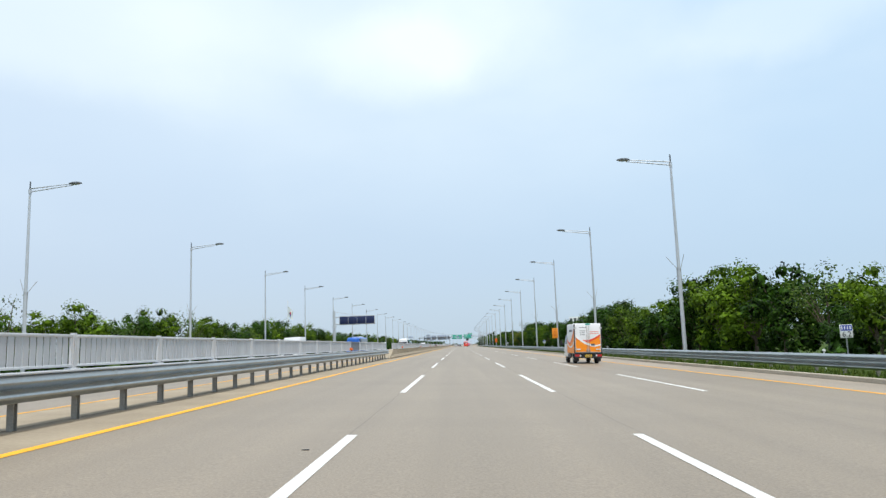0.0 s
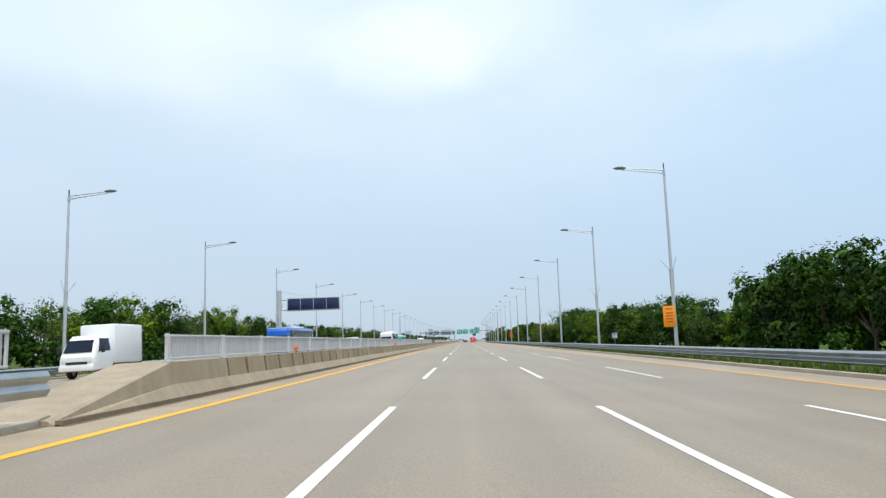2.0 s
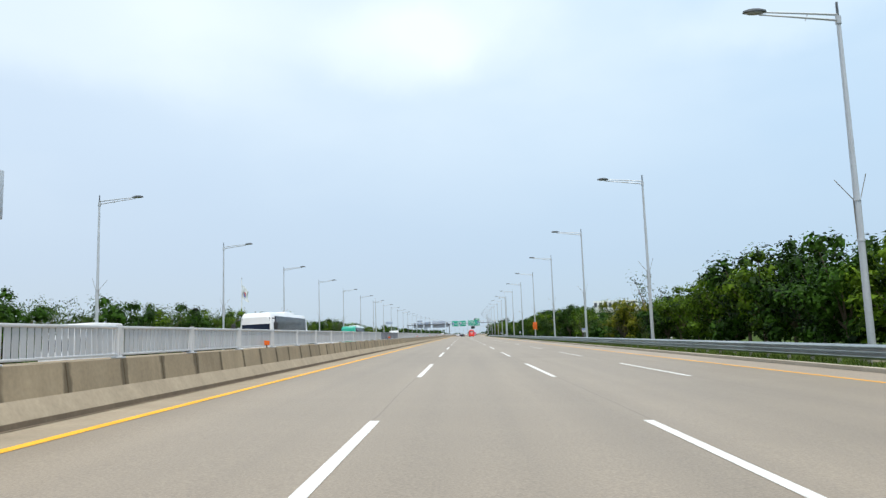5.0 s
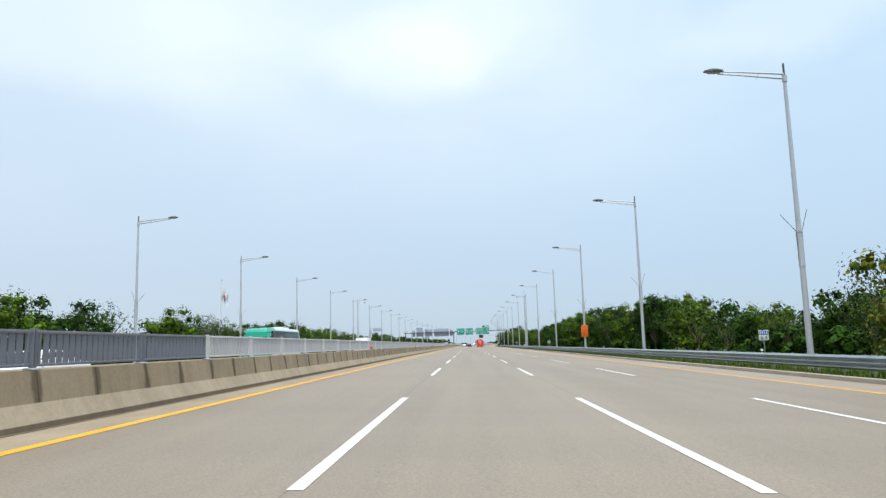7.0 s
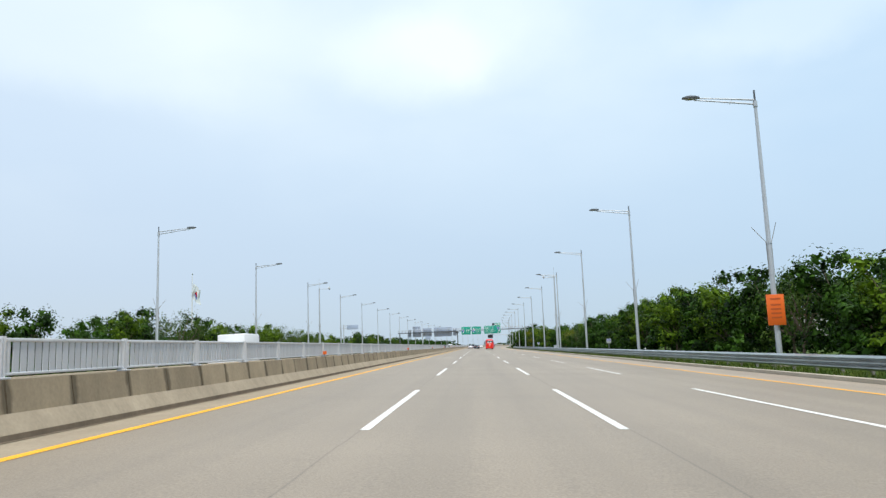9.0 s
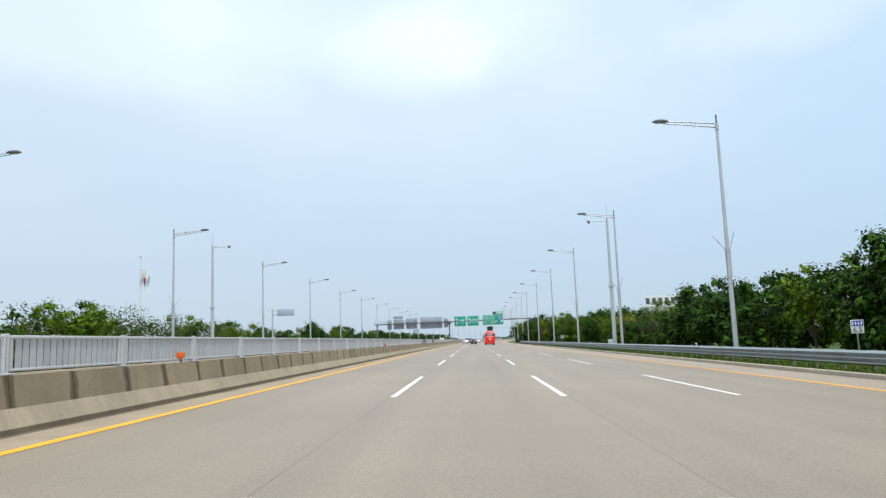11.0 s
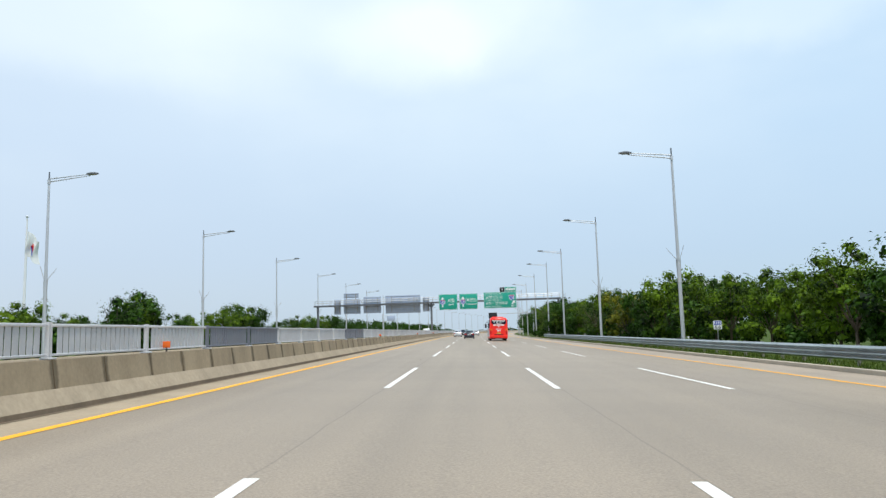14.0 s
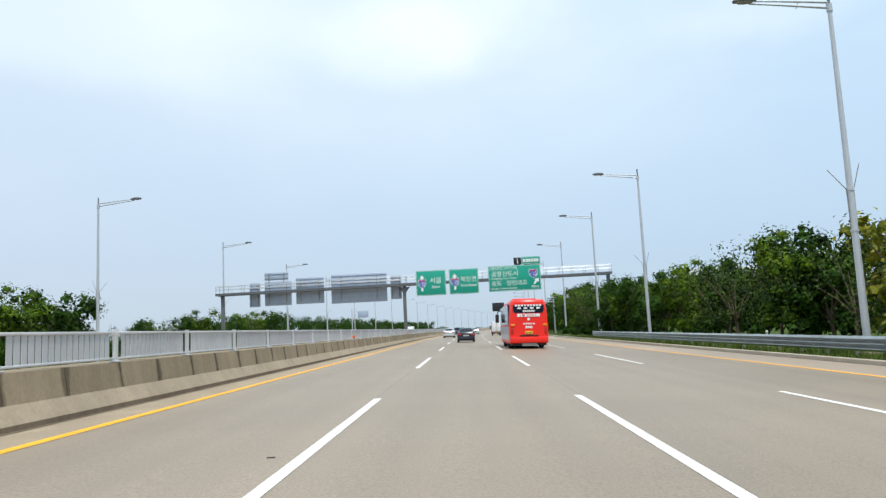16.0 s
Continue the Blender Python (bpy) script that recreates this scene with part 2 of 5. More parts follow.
LANE = 3.937
LINE_A = -1.329
M = dict(
    asphalt=asphalt_material("worn_asphalt", (0.255, 0.204, 0.148), (LINE_A - 0.05, LINE_A + LANE + 0.08, LINE_A + 2 * LANE + 0.08)),
    shoulder=asphalt_material("shoulder_paving", (0.335, 0.268, 0.20)),
    gutter=concrete_material("gutter_concrete", (0.325, 0.268, 0.195), False),
    white_line=material("white_road_paint", (0.66, 0.65, 0.62), 0.75, fine=(26, 0.16), broad=(2.0, 0.10), place="World", bump=0.2),
    yellow_line=material("yellow_road_paint", (0.84, 0.40, 0.012), 0.7, fine=(30, 0.14), broad=(1.2, 0.10), place="World", bump=0.2),
    grass=material("grass_ground", (0.050, 0.080, 0.014), 0.95, fine=(9.0, 0.45), broad=(0.25, 0.35), bump=0.8, place="World", spec=0.1),
    grass_blade=leaf_material("grass_blades", (0.035, 0.075, 0.010), (0.12, 0.16, 0.03)),
    concrete=concrete_material("plain_concrete", (0.34, 0.282, 0.205)),
    barrier_concrete=concrete_material("barrier_concrete", (0.298, 0.242, 0.165), True, 1.83),
    footing=concrete_material("dark_foot_concrete", (0.20, 0.155, 0.11)),
    kerb=concrete_material("kerb_concrete", (0.42, 0.37, 0.30), False),
    galv=material("galvanised_steel", (0.40, 0.425, 0.43), 0.34, 0.9, fine=(25, 0.10), broad=(2.0, 0.10), vary=0.06),
    galv_post=material("galvanised_post", (0.30, 0.29, 0.265), 0.55, 0.3, fine=(25, 0.15), broad=(2.0, 0.15), vary=0.08),
    fence=material("grey_fence_paint", (0.55, 0.56, 0.575), 0.45, 0.1, fine=(20, 0.06), broad=(1.5, 0.07), vary=0.05),
    fence_slat=material("grey_fence_slat", (0.47, 0.485, 0.51), 0.45, 0.1, fine=(20, 0.06), broad=(1.5, 0.08), vary=0.07),
    fence_dark=material("dark_fence_paint", (0.16, 0.175, 0.21), 0.5, 0.1, fine=(20, 0.08), broad=(1.5, 0.08)),
    pole=material("grey_pole_paint", (0.50, 0.53, 0.56), 0.4, 0.25, fine=(12, 0.06), broad=(0.8, 0.07), vary=0.04),
    gantry=material("gantry_steel", (0.13, 0.14, 0.15), 0.5, 0.3, fine=(12, 0.1), broad=(0.8, 0.1)),
    lamp_head=material("lamp_housing", (0.10, 0.11, 0.12), 0.4, 0.3, fine=(20, 0.08), broad=(3, 0.08)),
    lamp_glass=material("lamp_glass", (0.30, 0.32, 0.33), 0.15, 0.0, fine=(20, 0.05), broad=(3, 0.05)),
    sign_green=material("green_sign_sheet", (0.004, 0.32, 0.225), 0.45, fine=(20, 0.04), broad=(1.0, 0.05)),
    sign_white=material("white_sign_sheet", (0.80, 0.82, 0.82), 0.45, fine=(20, 0.03), broad=(1.0, 0.04)),
    sign_back=material("sign_back_panel", (0.39, 0.46, 0.58), 0.5, 0.1, fine=(12, 0.06), broad=(1.0, 0.08)),
    sign_black=material("black_sign_sheet", (0.012, 0.013, 0.015), 0.45, fine=(20, 0.05), broad=(1.0, 0.05)),
    sign_blue=material("blue_sign_sheet", (0.02, 0.06, 0.40), 0.45, fine=(20, 0.05), broad=(1.0, 0.05)),
    sign_red=material("red_sign_sheet", (0.62, 0.03, 0.03), 0.45, fine=(20, 0.05), broad=(1.0, 0.05)),
    vms_panel=material("display_panel", (0.012, 0.02, 0.075), 0.25, fine=(30, 0.10), broad=(0.8, 0.10)),
    orange_yellow=material("yellow_orange_board", (0.86, 0.29, 0.012), 0.55, fine=(20, 0.06), broad=(2, 0.06)),
    sign_rust=material("dark_orange_print", (0.50, 0.09, 0.015), 0.55, fine=(20, 0.06), broad=(2, 0.06)),
    orange=material("orange_board", (0.78, 0.14, 0.012), 0.55, fine=(20, 0.06), broad=(2, 0.06)),
    trunk=material("bark", (0.12, 0.09, 0.065), 0.9, fine=(25, 0.25), broad=(3, 0.2), bump=0.6, stretch=(1, 1, 0.3)),
    # the near-black dark ends put the crowns' inner shade into the leaf colour
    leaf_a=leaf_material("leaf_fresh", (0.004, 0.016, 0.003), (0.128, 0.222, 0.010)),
    leaf_b=leaf_material("leaf_deep_shade", (0.002, 0.008, 0.002), (0.043, 0.108, 0.008)),
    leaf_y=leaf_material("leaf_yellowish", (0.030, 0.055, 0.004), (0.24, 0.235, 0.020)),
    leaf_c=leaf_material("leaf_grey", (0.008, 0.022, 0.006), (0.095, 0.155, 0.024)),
    bus_red=material("bus_red_paint", (0.86, 0.018, 0.008), 0.38, fine=(8, 0.03), broad=(0.7, 0.06), coat=0.1),
    bus_silver=material("bus_silver_paint", (0.55, 0.57, 0.60), 0.3, 0.3, fine=(8, 0.03), broad=(0.7, 0.05), coat=0.3),
    glass_dark=material("tinted_glass", (0.008, 0.014, 0.030), 0.08, fine=(3, 0.2), broad=(0.6, 0.2), spec=0.25),
    rubber=material("tyre_rubber", (0.018, 0.018, 0.018), 0.85, fine=(30, 0.2), broad=(3, 0.2), bump=0.3),
    rim=material("wheel_steel", (0.40, 0.41, 0.42), 0.4, 0.7, fine=(20, 0.1), broad=(3, 0.1)),
    black=material("black_plastic", (0.02, 0.02, 0.022), 0.6, fine=(30, 0.15), broad=(3, 0.15)),
    white_paint=material("white_vehicle_paint", (0.78, 0.79, 0.80), 0.3, fine=(8, 0.03), broad=(0.7, 0.04), coat=0.4),
    silver_paint=material("silver_vehicle_paint", (0.60, 0.62, 0.64), 0.3, 0.4, fine=(8, 0.03), broad=(0.7, 0.04), coat=0.4),
    dark_paint=material("dark_blue_vehicle_paint", (0.012, 0.014, 0.028), 0.2, fine=(8, 0.05), broad=(0.7, 0.05), coat=0.6),
    pink_paint=material("pink_vehicle_paint", (0.75, 0.16, 0.34), 0.35, fine=(8, 0.03), broad=(0.7, 0.04), coat=0.3),
    blue_paint=material("blue_vehicle_paint", (0.01, 0.12, 0.52), 0.3, fine=(8, 0.03), broad=(0.7, 0.04), coat=0.4),
    teal_paint=material("green_vehicle_paint", (0.03, 0.42, 0.30), 0.3, fine=(8, 0.03), broad=(0.7, 0.04), coat=0.4),
    box_white=material("white_cargo_panel", (0.74, 0.75, 0.76), 0.45, fine=(8, 0.03), broad=(0.6, 0.05)),
    box_orange=material("orange_cargo_panel", (0.90, 0.27, 0.006), 0.45, fine=(8, 0.03), broad=(0.6, 0.05)),
    box_red=material("red_cargo_stripe", (0.75, 0.07, 0.02), 0.45, fine=(8, 0.03), broad=(0.6, 0.05)),
    tail_red=material("red_lens", (0.45, 0.012, 0.012), 0.2, fine=(40, 0.1), broad=(3, 0.05), coat=0.5),
    amber=material("amber_lens", (0.80, 0.28, 0.02), 0.2, fine=(40, 0.1), broad=(3, 0.05), coat=0.5),
    clear_lens=material("clear_lens", (0.65, 0.67, 0.68), 0.15, fine=(40, 0.1), broad=(3, 0.05), coat=0.5),
    plate_yellow=material("yellow_plate", (0.80, 0.50, 0.03), 0.5, fine=(40, 0.04), broad=(3, 0.04)),
    ink=material("dark_lettering", (0.07, 0.08, 0.10), 0.6, fine=(40, 0.05), broad=(3, 0.05)),
    far_wall=material("pale_building_wall", (0.55, 0.54, 0.52), 0.85, fine=(2, 0.06), broad=(0.1, 0.08)),
    far_roof=material("red_brown_roof", (0.30, 0.12, 0.08), 0.85, fine=(2, 0.1), broad=(0.1, 0.1)),
)

# ------------------------------------------------------------------ mesh tools


class Shape:
    """Collects faces of one part."""

    def __init__(self):
        self.v, self.f, self.smooth = [], [], []

    def add(self, verts, faces, smooth=False):
        k = len(self.v)
        self.v.extend(tuple(p) for p in verts)
        self.f.extend(tuple(i + k for i in face) for face in faces)
        self.smooth.extend([smooth] * len(faces))
        return self

    def box(self, x0, x1, y0, y1, z0, z1):
        v = [(x, y, z) for z in (z0, z1) for x, y in ((x0, y0), (x1, y0), (x1, y1), (x0, y1))]
        return self.add(v, [(3, 2, 1, 0), (4, 5, 6, 7), (0, 1, 5, 4), (1, 2, 6, 5), (2, 3, 7, 6), (3, 0, 4, 7)])

    def bevel_box(self, x0, x1, y0, y1, z0, z1, r):
        """A box with all edges chamfered by r."""
        bm = bmesh.new()
        bmesh.ops.create_cube(bm, size=1.0)
        for vert in bm.verts:
            c = vert.co
            vert.co = ((x0 + x1) / 2 + c.x * (x1 - x0), (y0 + y1) / 2 + c.y * (y1 - y0), (z0 + z1) / 2 + c.z * (z1 - z0))
        bmesh.ops.bevel(bm, geom=bm.edges[:], offset=r, segments=2, profile=0.5, affect="EDGES")
        bm.verts.index_update()
        self.add([v.co[:] for v in bm.verts], [[v.index for v in f.verts] for f in bm.faces], True)
        bm.free()
        return self

    def tube(self, pts, radii, n=10, caps=True):
        """A round tube through the points, one radius each."""
        rings = []
        pts = [Vector(p) for p in pts]
        for i, p in enumerate(pts):
            d = (pts[min(i + 1, len(pts) - 1)] - pts[max(i - 1, 0)]).normalized()
            a = d.orthogonal().normalized() if abs(d.z) < 0.99 else Vector((1, 0, 0))
            if abs(d.z) < 0.99:
                a = d.cross(Vector((0, 0, 1))).normalized()
            b = d.cross(a).normalized()
            rings.append([p + (a * math.cos(2 * math.pi * k / n) + b * math.sin(2 * math.pi * k / n)) * radii[i] for k in range(n)])
        v = [q for ring in rings for q in ring]
        f = [(i * n + k, i * n + (k + 1) % n, (i + 1) * n + (k + 1) % n, (i + 1) * n + k) for i in range(len(pts) - 1) for k in range(n)]
        self.add(v, f, True)
        if caps:
            self.add(rings[0], [tuple(range(n))])
            self.add(rings[-1], [tuple(reversed(range(n)))])
        return self

    def prism(self, outline, axis, a, b, smooth=False):
        """A closed outline of pairs pushed along an axis: 'x' takes (y, z), 'y' takes (x, z), 'z' takes (x, y)."""
        def at(p, h):
            return (h, p[0], p[1]) if axis == "x" else (p[0], h, p[1]) if axis == "y" else (p[0], p[1], h)
        n = len(outline)
        self.add([at(p, a) for p in outline] + [at(p, b) for p in outline],
                 [(i, (i + 1) % n, (i + 1) % n + n, i + n) for i in range(n)], smooth)
        self.add([at(p, a) for p in outline], [tuple(reversed(range(n)))])
        return self.add([at(p, b) for p in outline], [tuple(range(n))])

    def wheel(self, x, y, z, r, w, n=20):
        """A wheel lying across x, with rounded shoulders."""
        prof = [(-w / 2, r * 0.62), (-w / 2, r * 0.92), (-w * 0.38, r), (w * 0.38, r), (w / 2, r * 0.92), (w / 2, r * 0.62)]
        v = [(x + px, y + pr * math.cos(2 * math.pi * k / n), z + pr * math.sin(2 * math.pi * k / n)) for px, pr in prof for k in range(n)]
        m = len(prof)
        f = [(i * n + k, i * n + (k + 1) % n, ((i + 1) % m) * n + (k + 1) % n, ((i + 1) % m) * n + k) for i in range(m) for k in range(n)]
        return self.add(v, f, True)

    def mesh(self, name, mat):
        me = bpy.data.meshes.new(name)
        me.from_pydata(self.v, [], self.f)
        me.polygons.foreach_set("use_smooth", self.smooth)
        me.materials.append(mat)
        me.update()
        bm = bmesh.new()
        bm.from_mesh(me)
        bmesh.ops.recalc_face_normals(bm, faces=bm.faces)
        bm.to_mesh(me)
        bm.free()
        if any(self.smooth):
            me.set_sharp_from_angle(angle=radians(40))
        return me


def thing(name, at=(0, 0, 0), turn=0.0, label="", category="", group="", kind=""):
    ob = new(name)
    ob.matrix_world = pose(*at, 0, 0, turn)
    return tagged(ob, label, category, group, kind)


def part(name, shape, mat, parent, label="", at=None):
    """One mesh under a thing or a part; the shape is in the parent's own space."""
    ob = new(name, shape.mesh(name, mat) if isinstance(shape, Shape) else shape)
    ob.parent = parent
    if at is not None:
        ob.location = at
    return tagged(ob, label)


def single(name, shape, mat, label="", category="", group="", kind="", at=(0, 0, 0)):
    ob = new(name, shape.mesh(name, mat))
    ob.location = at
    return tagged(ob, label, category, group, kind)


def writing(name, text, size, mat, parent, at, turn=(90, 0, 0), squeeze=1.0, align="CENTER", depth=0.004):
    """Raised letters of the built-in font, turned to face -y by default."""
    cu = bpy.data.curves.new(name, "FONT")
    cu.body, cu.size, cu.extrude = text, size, depth
    cu.align_x, cu.align_y = align, "CENTER"
    tmp = new(name, cu)
    bpy.context.view_layer.update()
    me = bpy.data.meshes.new_from_object(tmp.evaluated_get(bpy.context.evaluated_depsgraph_get()))
    bpy.data.objects.remove(tmp)
    me.materials.clear()
    me.materials.append(mat)
    ob = new(name, me)
    ob.parent = parent
    ob.matrix_basis = pose(*at, *turn) @ Matrix.Diagonal((squeeze, 1, 1, 1))
    return ob


# ------------------------------------------------------------------ the road's line
BEND, BEND_SIZE, MID = 510.0, 5200.0, -6.98
FALL = 0.028


def bend(y):
    """How far the road has swung to the right at y."""
    d = max(0.0, y - BEND)
    if d > 700:
        return 700 ** 2 / BEND_SIZE + (d - 700) * 1400 / BEND_SIZE
    return d * d / BEND_SIZE


def heading(y):
    return -math.degrees(math.atan(2 * min(max(0.0, y - BEND), 700.0) / BEND_SIZE))


def road_z(x):
    """Height of the paving: both carriageways fall away from the median."""
    return 0.174 - FALL * (abs(x - MID) - abs(-6.3 - MID))


def ys(y0, y1, step):
    n = max(1, round((y1 - y0) / step))
    return [y0 + (y1 - y0) * i / n for i in range(n + 1)]


def strip(profile, y0, y1, step=20.0, closed=False):
    """A profile of (x, z) pushed along the road."""
    s = Shape()
    st = ys(y0, y1, step) if y1 < BEND else sorted(set(ys(y0, min(max(y0, BEND), y1), 60.0) + ys(max(y0, BEND), y1, step)))
    n = len(profile)
    s.v = [(x + bend(y), y, z) for y in st for x, z in profile]
    last = n if closed else n - 1
    s.f = [(i * n + k, i * n + (k + 1) % n, (i + 1) * n + (k + 1) % n, (i + 1) * n + k) for i in range(len(st) - 1) for k in range(last)]
    s.smooth = [False] * len(s.f)
    if closed:
        s.f += [tuple(range(n)), tuple((len(st) - 1) * n + k for k in reversed(range(n)))]
        s.smooth += [False, False]
    return s


Y0, Y1 = -60.0, 1500.0
KERB_R, KERB_L = 12.6, 2 * MID - 12.6
EDGE_R = 10.38
EDGE_L = 2 * MID - EDGE_R
IN_R = -5.2                      # inner edge of our paving
IN_L = 2 * MID - IN_R
VERGE = road_z(KERB_R) + 0.12
# ------------------------------------------------------------------ ground and paving
ground_profile = [(-2500, -1.5), (-300, -1.5), (-45, -1.2), (-36, -0.7), (KERB_L - 3.5, VERGE), (KERB_L - 0.16, VERGE), (KERB_L - 0.1, -0.75),
                  (MID - 6, -0.35), (MID + 6, -0.35), (KERB_R + 0.1, -0.75), (KERB_R + 0.16, VERGE), (KERB_R + 3.5, VERGE), (21, -0.7), (30, -1.2), (300, -1.5), (2500, -1.5)]
g = strip(ground_profile, -400, 3500, 60.0)
single("ground", g, M["grass"], "grassy flat ground on both sides of the motorway", "ground", kind="structure")


def paving(name, x0, x1, mat, label, lift=0.0):
    return single(name, strip([(x0, road_z(x0) + lift), (x1, road_z(x1) + lift)], Y0, Y1, 20.0), mat, label, "road", kind="structure")


road = paving("road", IN_R, EDGE_R + 0.06, M["asphalt"], "worn grey asphalt of the motorway carriageway with four lanes")
road_far = paving("road_opposite", EDGE_L - 0.06, IN_L, M["asphalt"], "grey asphalt of the opposite motorway carriageway")
paving("shoulder", EDGE_R + 0.06, KERB_R - 0.02, M["shoulder"], "pale paved hard shoulder beside the kerb")
paving("shoulder_opposite", KERB_L + 0.02, EDGE_L - 0.06, M["shoulder"], "pale paved hard shoulder of the opposite carriageway")
single("median_strip", strip([(IN_L, road_z(IN_L)), (MID, road_z(MID) - 0.01), (IN_R, road_z(IN_R))], Y0, Y1, 20.0), M["gutter"],
       "pale dusty concrete strip under the median barrier", "pavement", kind="structure")


def marking(x0, x1, y0, y1, mat, name, parent):
    s = Shape()
    st = ys(y0, y1, 10.0)
    s.v = [(x + bend(y), y, road_z(x) + 0.005) for y in st for x in (x0, x1)]
    s.f = [(2 * i, 2 * i + 1, 2 * i + 3, 2 * i + 2) for i in range(len(st) - 1)]
    s.smooth = [False] * len(s.f)
    return part(name, s, mat, parent)


# how far the ends of single dashes lie from an even row
DASH_ENDS = {0: (0.3, 0.58), 1: (-1.2, 0.05), 2: (-0.84, -0.3), 3: (-0.5, 0.3), 4: (-0.2, 0.05), 5: (0.6, 1.8), 9: (-0.9, -0.94), 10: (-1.0, 0.2),
             11: (1.2, 0.55), 12: (-0.25, 0.65), 13: (-0.35, 0.25), 17: (0.8, 0.55), 18: (0.2, 0.2), 19: (0.2, -0.15), 20: (-0.6, -0.7), 21: (0.5, 0.8), 22: (0, -0.4)}
for sheet, side in ((road, 1), (road_far, -1)):
    for line in range(3):
        x = LINE_A + line * LANE
        x = x if side > 0 else 2 * MID - x
        for k in range(-2, 42):
            y0, y1 = 0.59 + 20 * k, 9.94 + 20 * k
            if side > 0:
                d0, d1 = DASH_ENDS.get(k, (0, 0))
                y0, y1 = y0 + d0, y1 + d1
            else:
                y0, y1 = y0 + 7, y1 + 7
            marking(x - 0.075, x + 0.075, y0, y1, M["white_line"], "lane_dash", sheet)
    for x in (-5.10, EDGE_R - 0.08):
        x = x if side > 0 else 2 * MID - x
        marking(x - 0.09, x + 0.09, Y0, 1200.0, M["yellow_line"], "edge_line", sheet)

for x0, name, lab in ((KERB_R, "kerb", "weathered concrete kerb along the hard shoulder"), (KERB_L - 0.18, "kerb_opposite", "concrete kerb of the opposite carriageway")):
    z0 = road_z(KERB_R)
    s = strip([(x0, z0 - 0.3), (x0 + 0.18, z0 - 0.3), (x0 + 0.18, z0 + 0.135), (x0 + 0.165, z0 + 0.15), (x0 + 0.02, z0 + 0.15), (x0, z0 + 0.13)], Y0, 1200.0, 20.0, True)
    single(name, s, M["kerb"], lab, "kerb", kind="structure")

# ------------------------------------------------------------------ median: guard rail, concrete barrier, fence
RAIL_X = -6.42
RAIL_END, RAMP0, RAMP1 = 67.3, 67.2, 71.9


def w_beam(s, x, y0, y1, z0, z1, side=1, depth=0.115, waves=2):
    """A corrugated guard rail beam with thickness; side tells which way its waves stand out."""
    h = z1 - z0
    n = 10 * waves
    prof = [((0.5 - 0.5 * math.cos(2 * math.pi * waves * k / n)) ** 0.8, k / n) for k in range(n + 1)]
    outer = [(x + side * depth * d, z0 + h * q) for d, q in prof]
    inner = [(px - side * 0.006, pz) for px, pz in reversed(outer)]
    s.prism(outer + inner, "y", y0, y1, True)
    return s


rail = thing("median_guard_rail", (0, 0, 0), label="galvanised corrugated steel guard rail on posts in the median", category="guard rail")
zr = road_z(-6.5)
y = -30.0
beam_mesh = w_beam(Shape(), RAIL_X, 0, 3.98, zr + 0.41, zr + 0.825).mesh("beam", M["galv"])
beam_back = w_beam(Shape(), RAIL_X - 0.30, 0, 3.98, zr + 0.41, zr + 0.825, -1).mesh("beam", M["galv"])
cap_mesh = Shape().bevel_box(RAIL_X - 0.30, RAIL_X + 0.04, 0, 3.98, zr + 0.825, zr + 0.86, 0.01).mesh("cap", M["fence"])
while y < RAIL_END - 3:
    for nm, me in (("beam", beam_mesh), ("beam", beam_back), ("cap", cap_mesh)):
        part(nm, me, None, rail, at=(0, y, 0))
    y += 4.0
rail_stop = y
ps = Shape().box(-0.05, 0.05, -0.055, -0.045, 0, 0.8).box(-0.05, 0.05, 0.045, 0.055, 0, 0.8).box(-0.006, 0.006, -0.045, 0.045, 0, 0.8)
post_mesh = ps.mesh("post", M["galv_post"])
bolt_mesh = Shape().tube([(0, 0, 0), (0.02, 0, 0)], [0.024, 0.020], 8).mesh("bolt", M["gantry"])
y = -28.4
while y < rail_stop:
    part("post", post_mesh, None, rail, at=(RAIL_X - 0.14, y, zr - 0.005))
    for dz in (0.53, 0.70):
        part("bolt", bolt_mesh, None, rail, at=(RAIL_X + 0.115 * 0.15 - 0.002, y, zr + dz - 0.005))
    y += 1.8
# dark-coloured strips paint in the rail's shadow, with dirt, at the post feet
for xx in (RAIL_X - 0.2, RAIL_X + 0.06):
    part("dirt_line", strip([(xx - 0.025, road_z(xx - 0.025) + 0.004), (xx + 0.025, road_z(xx + 0.025) + 0.004)], -30.0, RAIL_END, 20.0), M["footing"], rail, "dark line of dirt and painted rail shade along the post feet")
s = w_beam(Shape(), RAIL_X, rail_stop, rail_stop + 1.3, zr + 0.44, zr + 0.84, 1, 0.05)
part("end_plate", s, M["galv"], rail, "flared rail end plate")

barrier = thing("median_barrier", (0, 0, 0), label="stained beige concrete median barrier in short cast lengths", category="barrier", kind="structure")


def barrier_profile(x, lean=1):
    z = road_z(x)
    face = [(0.0, 0.0), (0.0, 0.09), (-0.17, 0.36), (-0.24, 0.84)]
    right = [(x + dx, z + dz) for dx, dz in face]
    xl = 2 * MID - x
    left = [(xl - dx, z + dz) for dx, dz in reversed(face)]
    return right + left


BX = -6.12
prof = barrier_profile(BX)
prof_up = [(px, pz) for px, pz in prof if pz > road_z(BX) + 0.3]
prof_toe = [(px - (0.003 if px < MID else -0.003), pz) for px, pz in prof if pz < road_z(BX) + 0.4]
